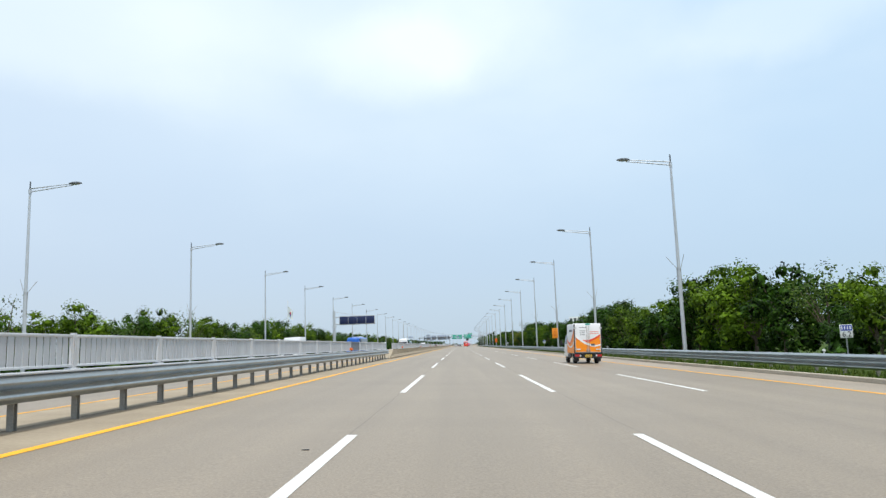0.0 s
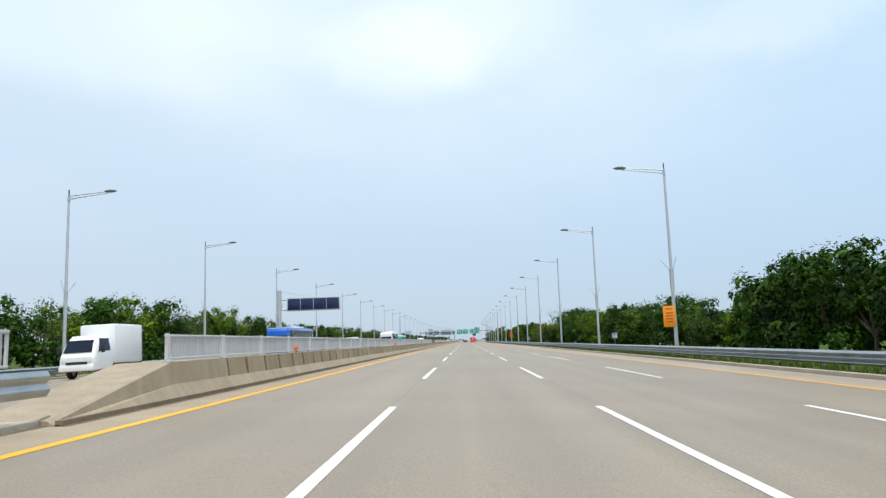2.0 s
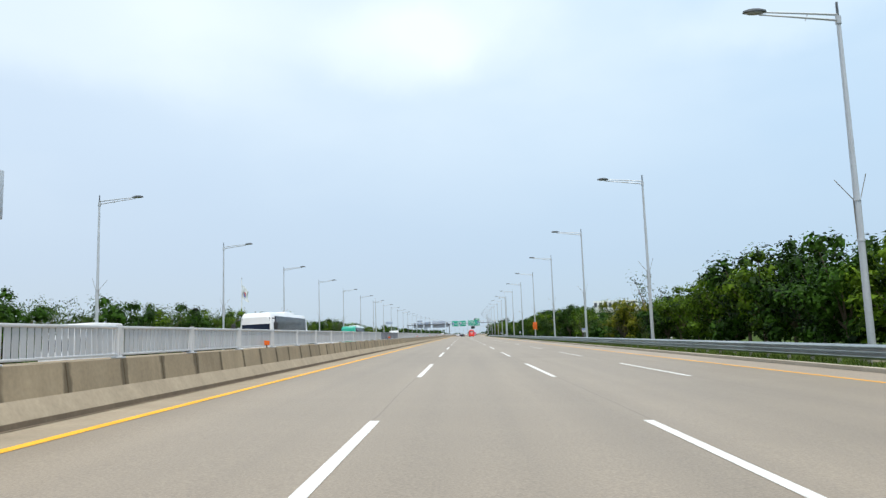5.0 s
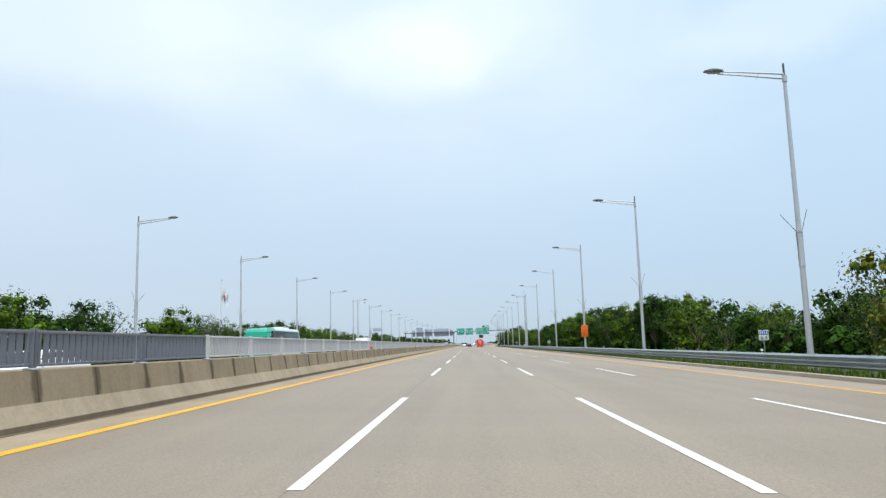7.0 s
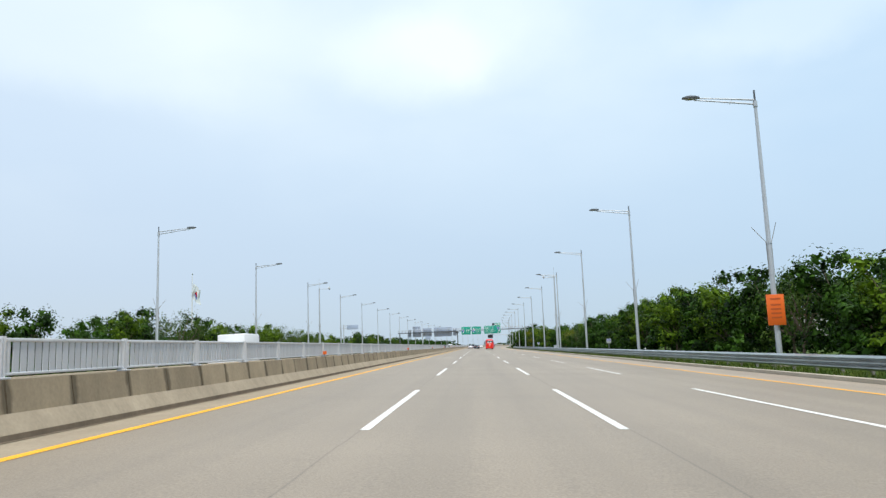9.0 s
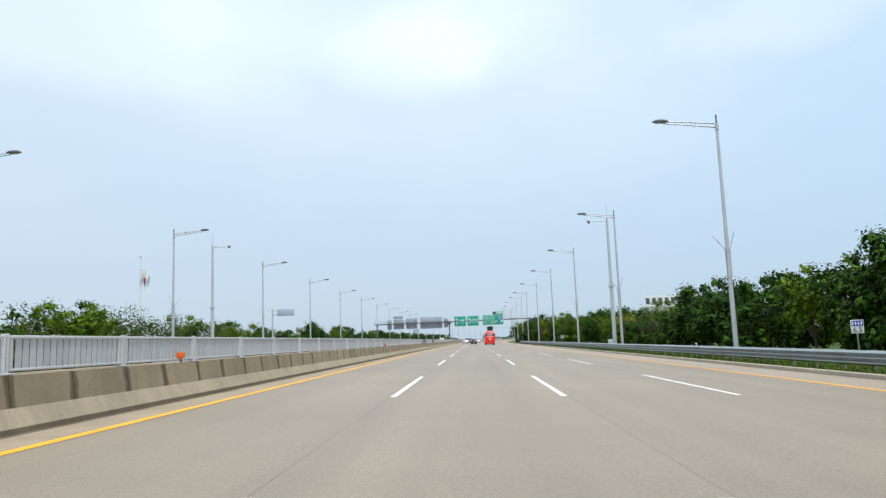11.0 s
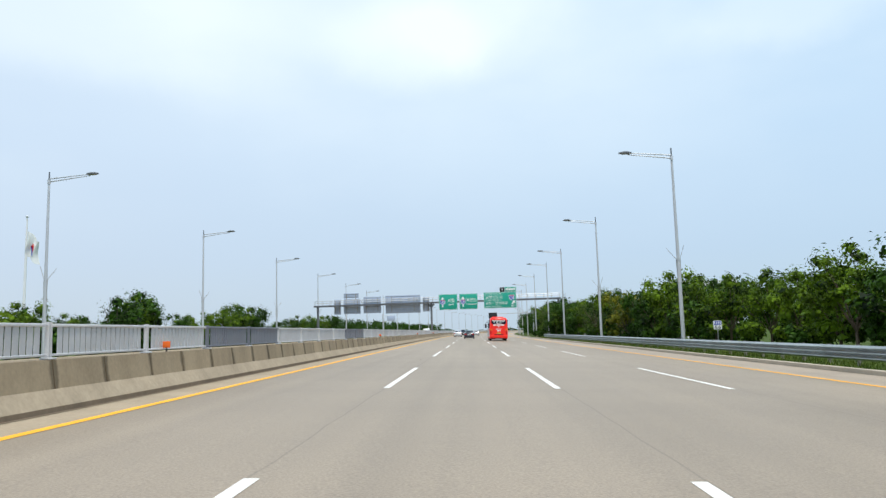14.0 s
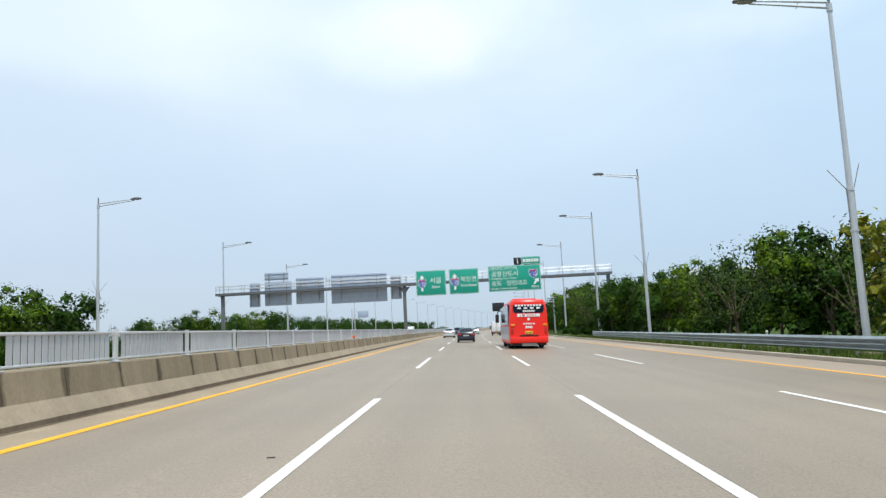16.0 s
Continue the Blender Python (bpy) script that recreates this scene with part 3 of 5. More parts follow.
# cast lengths alternate between a short and a long one, two to a fence panel
PANEL = 3.66
SHORT = 1.72
STARTS = [72.0]                 # where the fence panels begin on the barrier; the pitch differs a little along the road
while STARTS[-1] < 900:
    STARTS.append(STARTS[-1] + (3.6735 if STARTS[-1] < 404 else 3.575 if STARTS[-1] < 444 else PANEL))
piece_mesh = Shape().prism(prof_up, "y", 0.02, SHORT - 0.02).mesh("barrier_length", M["barrier_concrete"])
piece_long = Shape().prism(prof_up, "y", 0.02, PANEL - SHORT - 0.02).mesh("barrier_length", M["barrier_concrete"])
core = [((px - MID) * 0.93 + MID, pz if pz < 0.5 else pz - 0.03) for px, pz in prof]
single("barrier_core", strip(core, RAMP1, 1250.0, 20.0, True), M["concrete"], "recessed dark joints inside the concrete barrier", "barrier", kind="structure")
y = STARTS[1] - 0.12
part("barrier_length", Shape().prism(prof_up, "y", 0.0, y - RAMP1 - 0.02), M["concrete"], barrier, at=(0, RAMP1, 0))
part("toe", strip(prof_toe, RAMP1, 1250.0, 20.0, True), M["concrete"], barrier, "continuous sloping toe of the concrete barrier")
for y, after in zip([q - 0.12 for q in STARTS[1:]], [q - 0.12 for q in STARTS[2:]]):
    if y > 616:
        break
    part("barrier_length", piece_mesh, None, barrier, at=(bend(y), y, 0))
    ob = part("barrier_length", piece_long, None, barrier, at=(bend(y), y + SHORT, 0))
    ob.scale.y = (after - y - SHORT) / (PANEL - SHORT)
part("barrier_far_run", strip(prof_up, y, 1250.0, 20.0, True), M["concrete"], barrier)
# the sloped start of the barrier
s = Shape()
n = len(prof)
zb = road_z(BX)
lows = [(px, zb + (pz - zb) * 0.10) for px, pz in prof]
s.add([(px, RAMP0, pz) for px, pz in lows] + [(px, RAMP1, pz) for px, pz in prof], [(i, (i + 1) % n, (i + 1) % n + n, i + n) for i in range(n)])
s.add([(px, RAMP0, pz) for px, pz in lows], [tuple(range(n))])
part("ramp", s, M["concrete"], barrier, "sloping end of the concrete barrier")
s = Shape().bevel_box(-7.5, -6.45, RAIL_END - 2.2, RAMP0, zb - 0.02, zb + 0.09, 0.02)
part("nose_slab", s, M["kerb"], barrier)
# dark band at the barrier's foot, built as an added strip
part("footing", strip([(BX - 0.1, zb - 0.05), (BX + 0.02, zb - 0.05), (BX + 0.02, zb + 0.085), (BX - 0.1, zb + 0.085)], RAMP0, 1250.0, 20.0, True), M["footing"], barrier, "dark brown band along the foot of the barrier")
part("dirt_band", strip([(BX + 0.02, road_z(BX) + 0.004), (BX + 0.09, road_z(BX + 0.09) + 0.005)], RAMP0, 1250.0, 20.0), M["footing"], barrier)

FZ = zb + 0.845
FENCE_X = -6.50


def fence_panel(dark, joined=False):
    """Steel fence panel on the barrier: post with a foot plate, two rails and upright slats."""
    mat = M["fence_dark"] if dark else M["fence"]
    p = thing("fence_panel", (0, 0, 0), label=("dark grey" if dark else "light grey") + " steel slat fence panel standing on the median barrier",
              category="fence", group="median fence panels")
    part("post", Shape().box(-0.035, 0.035, -0.05, -0.035, 0, 0.63).box(-0.035, 0.035, 0.035, 0.05, 0, 0.63).box(-0.008, 0.008, -0.035, 0.035, 0, 0.61), mat, p)
    part("foot_plate", Shape().bevel_box(-0.09, 0.09, -0.11, 0.11, 0.0, 0.03, 0.008), M["fence"], p)
    part("top_rail", Shape().bevel_box(-0.03, 0.03, 0.12, PANEL - 0.12, 0.55, 0.605, 0.012), mat, p)
    part("bottom_rail", Shape().bevel_box(-0.025, 0.025, 0.12, PANEL - 0.12, 0.05, 0.095, 0.01), mat, p)
    part("clamp", Shape().box(-0.012, 0.012, -0.14, 0.14, 0.56, 0.59).box(-0.012, 0.012, -0.14, 0.14, 0.06, 0.085), mat, p)
    if not joined:
        st_mesh = Shape().box(-0.02, 0.02, -0.022, 0.022, 0.05, 0.55).mesh("stile", mat)
        for yy in (0.15, PANEL - 0.15):
            part("stile", st_mesh, None, p, at=(0, yy, 0))
    slat_mat = M["fence_dark"] if dark else M["fence_slat"]
    sl = Shape().box(-0.009, 0.009, -0.071, 0.071, 0.095, 0.55)
    if joined:
        sl = Shape()
        for k in range(17):
            c = 0.33 + k * (PANEL - 0.66) / 16
            sl.box(-0.009, 0.009, c - 0.071, c + 0.071, 0.095, 0.55)
        part("slats", sl, slat_mat, p)
    else:
        me = sl.mesh("slat", slat_mat)
        for k in range(17):
            part("slat", me, None, p, at=(0, 0.33 + k * (PANEL - 0.66) / 16, 0))
    return p


PANELS_DARK = ((44.0, 48.3), (198.0, 212.8), (402.3, 411.2), (422.8, 430.4))
models = {(d, j): fence_panel(d, j) for d in (False, True) for j in (False, True)}
used = set()
start = [12.78 + 3.58 * k for k in range(-10, 15)] + STARTS
rng = random.Random(5)
for q in start:
    mid = q + PANEL / 2
    dark = any(a < mid < b for a, b in PANELS_DARK)
    key = (dark, q > 340)
    m = pose((FENCE_X if q > RAIL_END else FENCE_X - 0.02) + bend(q), q, FZ + (0.02 if q < RAIL_END else 0.0), 0, rng.uniform(-0.5, 0.5), heading(mid))
    if key in used:
        copy_thing(models[key], m)
    else:
        models[key].matrix_world = m
        used.add(key)
for key, ob in models.items():
    if key not in used:
        for o in (*ob.children_recursive, ob):
            bpy.data.objects.remove(o)

for q in [44.3 + 39.5 * k for k in range(14)]:
    d = thing("median_reflector", (FENCE_X + 0.09, q, FZ + (0.02 if q < 60 else 0)), label="small orange reflector on the median barrier", category="reflector", group="median reflectors")
    part("stem", Shape().tube([(0, 0, 0), (0, 0, 0.10)], [0.02, 0.02], 8), M["black"], d)
    part("reflector_face", Shape().bevel_box(-0.09, 0.09, -0.02, 0.02, 0.09, 0.24, 0.012), M["orange"], d)

# ------------------------------------------------------------------ verge guard rails


def verge_rail(x, side, y0, y1, name, label):
    t = thing(name, (0, 0, 0), label=label, category="guard rail")
    z = VERGE
    beam = w_beam(Shape(), 0, 0, 3.985, 0.19, 0.69, side, 0.125, 3).mesh("beam", M["galv"])
    lap = w_beam(Shape(), side * 0.008, -0.16, 0.16, 0.185, 0.695, side, 0.125, 3).mesh("splice", M["galv"])
    post = Shape().tube([(0, 0, -0.3), (0, 0, 0.7)], [0.07, 0.07], 12).mesh("post", M["galv_post"])
    block = Shape().box(-0.09, 0.09, -0.06, 0.06, 0.4, 0.6).mesh("spacer", M["galv_post"])
    q = y0
    while q < y1:
        part("beam", beam, None, t, at=(x + bend(q), q, z))
        part("splice", lap, None, t, at=(x + bend(q), q + 0.01, z))
        for dy in (0.0, 2.0):
            part("post", post, None, t, at=(x - side * 0.16 + bend(q), q + dy, z))
            part("spacer", block, None, t, at=(x - side * 0.09 + bend(q), q + dy, z))
        q += 4.0
    return t


verge_rail(13.45, -1, -30.0, 508.0, "verge_guard_rail", "galvanised corrugated guard rail along the grass verge")
verge_rail(2 * MID - 13.45, 1, 40.0, 180.0, "verge_guard_rail_opposite", "galvanised guard rail beyond the opposite carriageway")

# ------------------------------------------------------------------ street lamps
LAMP_X, LAMP_Y, LAMP_STEP, LAMP_TOP = 14.635, 47.03, 29.60, 13.267


def street_lamp(height, arm, whiskers=True):
    """Tapered steel pole with a twin-bar arm, a flat lantern and bird-spike rods. The arm reaches towards -x."""
    t = thing("street_lamp", (0, 0, 0), label="tall grey steel street lamp with curved arm and flat lantern", category="street lamp", group="motorway street lamps")
    part("pole", Shape().tube([(0, 0, 0), (0, 0, height * 0.35), (0, 0, height - 0.75)], [0.135, 0.115, 0.075], 14), M["pole"], t)
    part("finial", Shape().tube([(0, 0, height - 0.75), (0, 0, height)], [0.05, 0.045], 10), M["lamp_head"], t)
    part("footing", Shape().prism([(-0.32, -0.32), (0.32, -0.32), (0.32, 0.32), (-0.32, 0.32)], "z", -0.3, 0.12).tube([(0, 0, 0.12), (0, 0, 0.16)], [0.24, 0.24], 14), M["kerb"], t, "concrete footing")
    part("collar", Shape().tube([(0, 0, height - 0.86), (0, 0, height - 0.56)], [0.105, 0.105], 12), M["pole"], t)
    a = Shape()
    za, zb_ = height - 0.72, height - 0.50
    for z0, dz in ((za, 0.10), (zb_, 0.12)):
        pts = [(-arm * u, 0, z0 + dz * math.sin(u * 1.4) + (0.30 * u if z0 == za else 0.14 * u)) for u in (0.0, 0.25, 0.5, 0.75, 0.86)]
        a.tube(pts, [0.045, 0.042, 0.036, 0.032, 0.030], 8)
    a.tube([(-arm * 0.36, 0, za + 0.05), (-arm * 0.33, 0, zb_ + 0.06)], [0.02, 0.02], 6)
    part("arm", a, M["pole"], t)
    hx, hz = -arm + 0.32, height - 0.24
    s = Shape()
    ring, n = [], 16
    for k, (rz, sc) in enumerate(((-0.05, 0.80), (-0.03, 1.0), (0.04, 0.95), (0.10, 0.55))):
        ring.append([(hx + 0.46 * sc * math.cos(2 * math.pi * i / n), 0.19 * sc * math.sin(2 * math.pi * i / n), hz + rz) for i in range(n)])
    v = [q for r in ring for q in r]
    s.add(v, [(k * n + i, k * n + (i + 1) % n, (k + 1) * n + (i + 1) % n, (k + 1) * n + i) for k in range(3) for i in range(n)], True)
    s.add(ring[3], [tuple(range(n))])
    lantern = part("lantern", s, M["lamp_head"], t)
    g = Shape().add([(x, y, z) for x, y, z in ring[0]], [tuple(range(n))]).add([(hx + (x - hx) * 0.8, y * 0.8, hz - 0.085) for x, y, z in ring[0]], [tuple(range(n))])
    m = [(hx + (x - hx) * 0.8, y * 0.8, hz - 0.085) for x, y, z in ring[0]]
    g.add(list(ring[0]) + m, [(i, (i + 1) % n, (i + 1) % n + n, i + n) for i in range(n)], True)
    part("lens", g, M["lamp_glass"], lantern)
    if whiskers:
        zc = height * 0.437
        part("band", Shape().tube([(0, 0, zc - 0.05), (0, 0, zc + 0.05)], [0.135, 0.135], 12), M["pole"], t)
        part("band", Shape().tube([(0, 0, zc - 1.55), (0, 0, zc - 1.47)], [0.14, 0.14], 12), M["pole"], t)
        part("rod", Shape().tube([(-0.12, 0, zc - 1.5), (-0.13, 0, zc), (-0.75, 0, zc + 0.75)], [0.018, 0.018, 0.014], 6), M["galv_post"], t)
        part("rod", Shape().tube([(0.12, 0, zc - 1.5), (0.13, 0, zc), (0.42, 0, zc + 0.95)], [0.018, 0.018, 0.014], 6), M["galv_post"], t)
    return t


lamp = street_lamp(LAMP_TOP - VERGE, 3.42)
# single poles stand a little off the even row
OFF_R = {2: 0.13, 3: -0.72, 4: 0.2, 5: 0.27, 7: -0.46, 10: 0.26, 11: 0.45, 12: -0.5, 13: -0.44, 14: -0.26, 15: 0.46}
OFF_L = {0: 0.44, 1: 0.42, 2: 0.81, 3: -0.89, 6: 0.46, 7: 0.48, 8: -0.38, 12: 0.39, 13: -0.19, 14: -0.48}
first = True
for k in range(-1, 30):
    y = LAMP_Y + k * LAMP_STEP - (8.0 if k == 16 else 10.5 if k > 16 else 0.0) + OFF_R.get(k, 0.0)
    m = pose(LAMP_X + bend(y), y, VERGE, 0, 0, heading(y))
    if first:
        lamp.matrix_world, first = m, False
    else:
        copy_thing(lamp, m)
for k in range(-1, 34):
    y = LAMP_Y + 0.05 + k * LAMP_STEP + OFF_L.get(k, 0.0)
    copy_thing(lamp, pose(-28.64 + bend(y), y, VERGE, 0, 0, 180 + heading(y)))

# orange boards strapped to two of the poles
for k in (2, 8):
    y = LAMP_Y + k * LAMP_STEP + OFF_R.get(k, 0.0)
    b = thing("orange_board", (LAMP_X - (0.42 if k == 2 else 0.05), y - 0.16, VERGE + 1.93), label="orange notice board strapped to a street lamp pole", category="notice board", group="orange boards")
    part("board", Shape().bevel_box(-0.41, 0.41, -0.05, 0.0, 0, 1.45, 0.012), M["orange_yellow" if k == 2 else "orange"], b)
    part("strap", Shape().box(-0.16, 0.16, 0.0, 0.03, 0.25, 0.30), M["galv_post"], b)
    part("strap", Shape().box(-0.16, 0.16, 0.0, 0.03, 0.85, 0.90), M["galv_post"], b)
    for zz in (0.32, 0.52, 0.72, 0.92, 1.2):
        part("lettering", Shape().box(-0.24, 0.24, -0.056, -0.05, zz, zz + 0.08), M["sign_rust"], b)

# ------------------------------------------------------------------ camera masts


def camera_mast(x, y, arm, top, label):
    t = thing("camera_mast", (x, y, VERGE), label=label, category="camera mast", group="camera masts")
    h = top - VERGE
    part("lower_pole", Shape().tube([(0, 0, 0), (0, 0, 6.3)], [0.21, 0.18], 16), M["pole"], t)
    part("collar", Shape().tube([(0, 0, 6.25), (0, 0, 6.42)], [0.27, 0.27], 16), M["pole"], t)
    part("upper_pole", Shape().tube([(0, 0, 6.42), (0, 0, h)], [0.155, 0.115], 14), M["pole"], t)
    part("aerial", Shape().tube([(0, 0, h), (0, 0, h + 1.6)], [0.018, 0.01], 6), M["galv_post"], t)
    part("arm", Shape().tube([(0, 0, h - 0.2), (arm, 0, h - 0.22)], [0.05, 0.04], 8), M["pole"], t)
    c = part("camera_housing", Shape().bevel_box(arm - 0.16, arm + 0.16, -0.22, 0.22, h - 0.22, h + 0.12, 0.06), M["white_paint"], t)
    part("dome", Shape().tube([(arm, 0, h - 0.22), (arm, 0, h - 0.34), (arm, 0, h - 0.40)], [0.12, 0.10, 0.03], 12), M["glass_dark"], c)
    part("cabinet", Shape().bevel_box(-0.68, -0.2, -0.1, 0.02, 0.25, 1.05, 0.02), M["pole"], t, "grey steel control cabinet")
    part("footing", Shape().box(-0.45, 0.45, -0.45, 0.45, -0.3, 0.1), M["kerb"], t)
    return t


camera_mast(14.55, 376.3, -1.85, 12.95, "grey stepped steel mast with a white traffic camera")
camera_mast(-29.4, 385.3, 1.95, 13.3, "grey stepped steel mast with a traffic camera beyond the fence")

# ------------------------------------------------------------------ small signs


def kilometre_post(x, y, number):
    t = thing("kilometre_sign", (x, y, -0.35), 0, "small white and blue kilometre sign reading " + number, "road sign", "kilometre signs")
    part("stake", Shape().tube([(0, 0.03, -0.4), (0, 0.03, 1.75)], [0.03, 0.03], 8), M["galv"], t)
    b = part("plate", Shape().bevel_box(-0.25, 0.25, -0.012, 0.012, 1.32, 1.84, 0.008), M["sign_white"], t)
    part("blue_field", Shape().box(-0.225, 0.225, -0.018, -0.012, 1.60, 1.815), M["sign_blue"], b)
    for k in range(4):
        part("lettering", Shape().box(-0.195 + k * 0.108, -0.145 + k * 0.108, -0.023, -0.018, 1.65, 1.77), M["sign_white"], b)
    writing("number", number, 0.30, M["ink"], b, (0, -0.017, 1.455))


for y, number in ((29.2, "6.2"), (131.0, "6.3"), (231.5, "6.4"), (332.5, "6.5"), (427.2, "6.6")):
    kilometre_post(15.5, y, number)


def delineator(x, y):
    t = thing("delineator", (x, y, VERGE + 0.2), label="small white reflector stake behind the guard rail", category="reflector", group="verge reflectors")
    part("stake", Shape().tube([(0, 0, -0.2), (0, 0, 0.5)], [0.03, 0.03], 8), M["sign_white"], t)
    part("reflector_face", Shape().tube([(0, -0.03, 0.58), (0, 0.03, 0.58)], [0.055, 0.055], 12), M["sign_white"], t)
    return t


dl = delineator(13.95, -12.0)
for k in range(1, 14):
    copy_thing(dl, pose(13.95, -12.0 + 40 * k, VERGE + 0.2))

# ------------------------------------------------------------------ display board over the opposite carriageway
t = thing("message_board", (0, 169, 0), label="dark electronic message board on a grey cantilever mast", category="message sign")
part("mast", Shape().tube([(-29.1, 0, VERGE), (-29.1, 0, 10.1)], [0.36, 0.32], 16), M["pole"], t)
part("footing", Shape().box(-29.7, -28.5, -0.6, 0.6, VERGE - 0.3, VERGE + 0.15), M["kerb"], t)
for zz in (7.0, 8.6):
    part("arm", Shape().tube([(-29.1, 0.1, zz), (-19.6, 0.1, zz)], [0.12, 0.09], 10), M["pole"], t)
part("stay", Shape().tube([(-29.1, 0.1, 9.9), (-24.0, 0.1, 9.0)], [0.04, 0.04], 8), M["pole"], t)
fr = part("housing", Shape().bevel_box(-27.85, -19.4, -0.35, 0.0, 6.75, 8.88, 0.04), M["pole"], t, "pale grey metal housing")
for k in range(4):
    x0 = -27.7 + k * 2.05
    pn = part("display", Shape().bevel_box(x0, x0 + 1.98, -0.38, -0.34, 6.92, 8.70, 0.02), M["vms_panel"], fr, "dark blue display panel")
    for q in range(1, 5):
        part("joint", Shape().box(x0 + q * 0.396 - 0.008, x0 + q * 0.396 + 0.008, -0.384, -0.379, 6.95, 8.67), M["black"], pn)

# sign seen from behind beyond the opposite carriageway
t = thing("side_sign", (-29.4, 410.1, VERGE), label="grey back of a road sign on a cantilever pole", category="road sign")
part("pole", Shape().tube([(0, 0, 0), (0, 0, 7.2)], [0.14, 0.11], 12), M["pole"], t)
part("arm", Shape().tube([(0, 0, 6.9), (3.0, 0, 6.9)], [0.06, 0.05], 8), M["pole"], t)
part("arm", Shape().tube([(0, 0, 6.35), (3.0, 0, 6.35)], [0.06, 0.05], 8), M["pole"], t)
part("panel", Shape().bevel_box(0.75, 3.3, -0.09, -0.05, 6.1, 7.1, 0.01), M["sign_back"], t)
t2 = thing("side_sign", (-27.4 + bend(600), 600, VERGE), label="grey back of a road sign on a cantilever pole", category="road sign")
part("pole", Shape().tube([(0, 0, 0), (0, 0, 7.4)], [0.14, 0.11], 12), M["pole"], t2)
for zz in (6.9, 5.2):
    part("arm", Shape().tube([(0, 0, zz), (3.0, 0, zz)], [0.06, 0.05], 8), M["pole"], t2)
part("panel", Shape().bevel_box(1.3, 3.8, -0.1, -0.05, 5.3, 6.9, 0.01), M["sign_back"], t2)

# ------------------------------------------------------------------ sign gantry
GY = 520.0
gantry = thing("sign_gantry", (0, GY, 0), label="grey steel gantry with catwalk spanning both carriageways", category="gantry")
for x in (-28.5, -6.72, 17.4):
    base = VERGE if abs(x - MID) > 5 else 0.9
    part("column", Shape().bevel_box(x - 0.19, x + 0.19, -0.22, 0.22, base - 0.3, 6.95, 0.05), M["gantry"], gantry, "dark grey steel column")
part("bracket", Shape().prism([(-7.4, 6.62), (-6.04, 6.62), (-6.5, 6.0), (-6.94, 6.0)], "y", -0.15, 0.15), M["gantry"], gantry)


def beam_z(x):
    return 6.62 + (x + 29.1) * 0.0055


for dy in (-0.55, 0.55):
    part("beam", Shape().prism([(-29.2, beam_z(-29.2)), (17.8, beam_z(17.8)), (17.8, beam_z(17.8) + 0.26), (-29.2, beam_z(-29.2) + 0.26)], "y", dy - 0.1, dy + 0.1), M["gantry"], gantry)
part("catwalk", Shape().prism([(-29.2, beam_z(-29.2) + 0.26), (17.8, beam_z(17.8) + 0.26), (17.8, beam_z(17.8) + 0.30), (-29.2, beam_z(-29.2) + 0.30)], "y", -0.6, 0.6), M["gantry"], gantry)
for dy in (-0.62, 0.62):
    for dz in (0.6, 0.98):
        part("handrail", Shape().tube([(-29.2, dy, beam_z(-29.2) + 0.26 + dz - 0.1), (17.8, dy, beam_z(17.8) + 0.26 + dz - 0.1)], [0.035, 0.035], 6), M["pole"], gantry)
up = Shape().tube([(0, 0, 0), (0, 0, 0.9)], [0.03, 0.03], 6).mesh("stanchion", M["galv"])
for k in range(32):
    x = -29.1 + k * 1.51
    for dy in (-0.62, 0.62):
        part("stanchion", up, None, gantry, at=(x, dy, beam_z(x) + 0.26))
for k in range(15):
    x = -28.0 + k * 3.1
    part("tie", Shape().tube([(x, -0.45, beam_z(x) + 0.1), (x + 1.5, 0.45, beam_z(x + 1.5) + 0.1)], [0.04, 0.04], 6), M["galv_post"], gantry)


def sign_board(x0, x1, z0, z1, name="direction_sign", label="", color="sign_green", facing=-1):
    cx, cz, w, h = (x0 + x1) / 2, (z0 + z1) / 2, x1 - x0, z1 - z0
    t = thing(name, (cx, GY + facing * 0.80, cz), label=label, category="road sign", group="gantry signs")
    board = part("board", Shape().bevel_box(-w / 2, w / 2, -0.04, 0.04, -h / 2, h / 2, 0.03), M[color], t)
    for q in (-w * 0.32, w * 0.32):
        part("hanger", Shape().box(q - 0.05, q + 0.05, 0.04 if facing < 0 else -0.14, 0.14 if facing < 0 else -0.04, -h * 0.4, h * 0.4), M["galv_post"], t)
    if facing < 0 and color == "sign_green":
        e = 0.05
        for a, b, c, d in ((-w / 2 + e, w / 2 - e, h / 2 - e - 0.03, h / 2 - e), (-w / 2 + e, w / 2 - e, -h / 2 + e, -h / 2 + e + 0.03)):
            part("border", Shape().box(a, b, -0.047, -0.04, c, d), M["sign_white"], board)
        for a in (-w / 2 + e, w / 2 - e - 0.03):
            part("border", Shape().box(a, a + 0.03, -0.047, -0.04, -h / 2 + e, h / 2 - e), M["sign_white"], board)
    return t, board


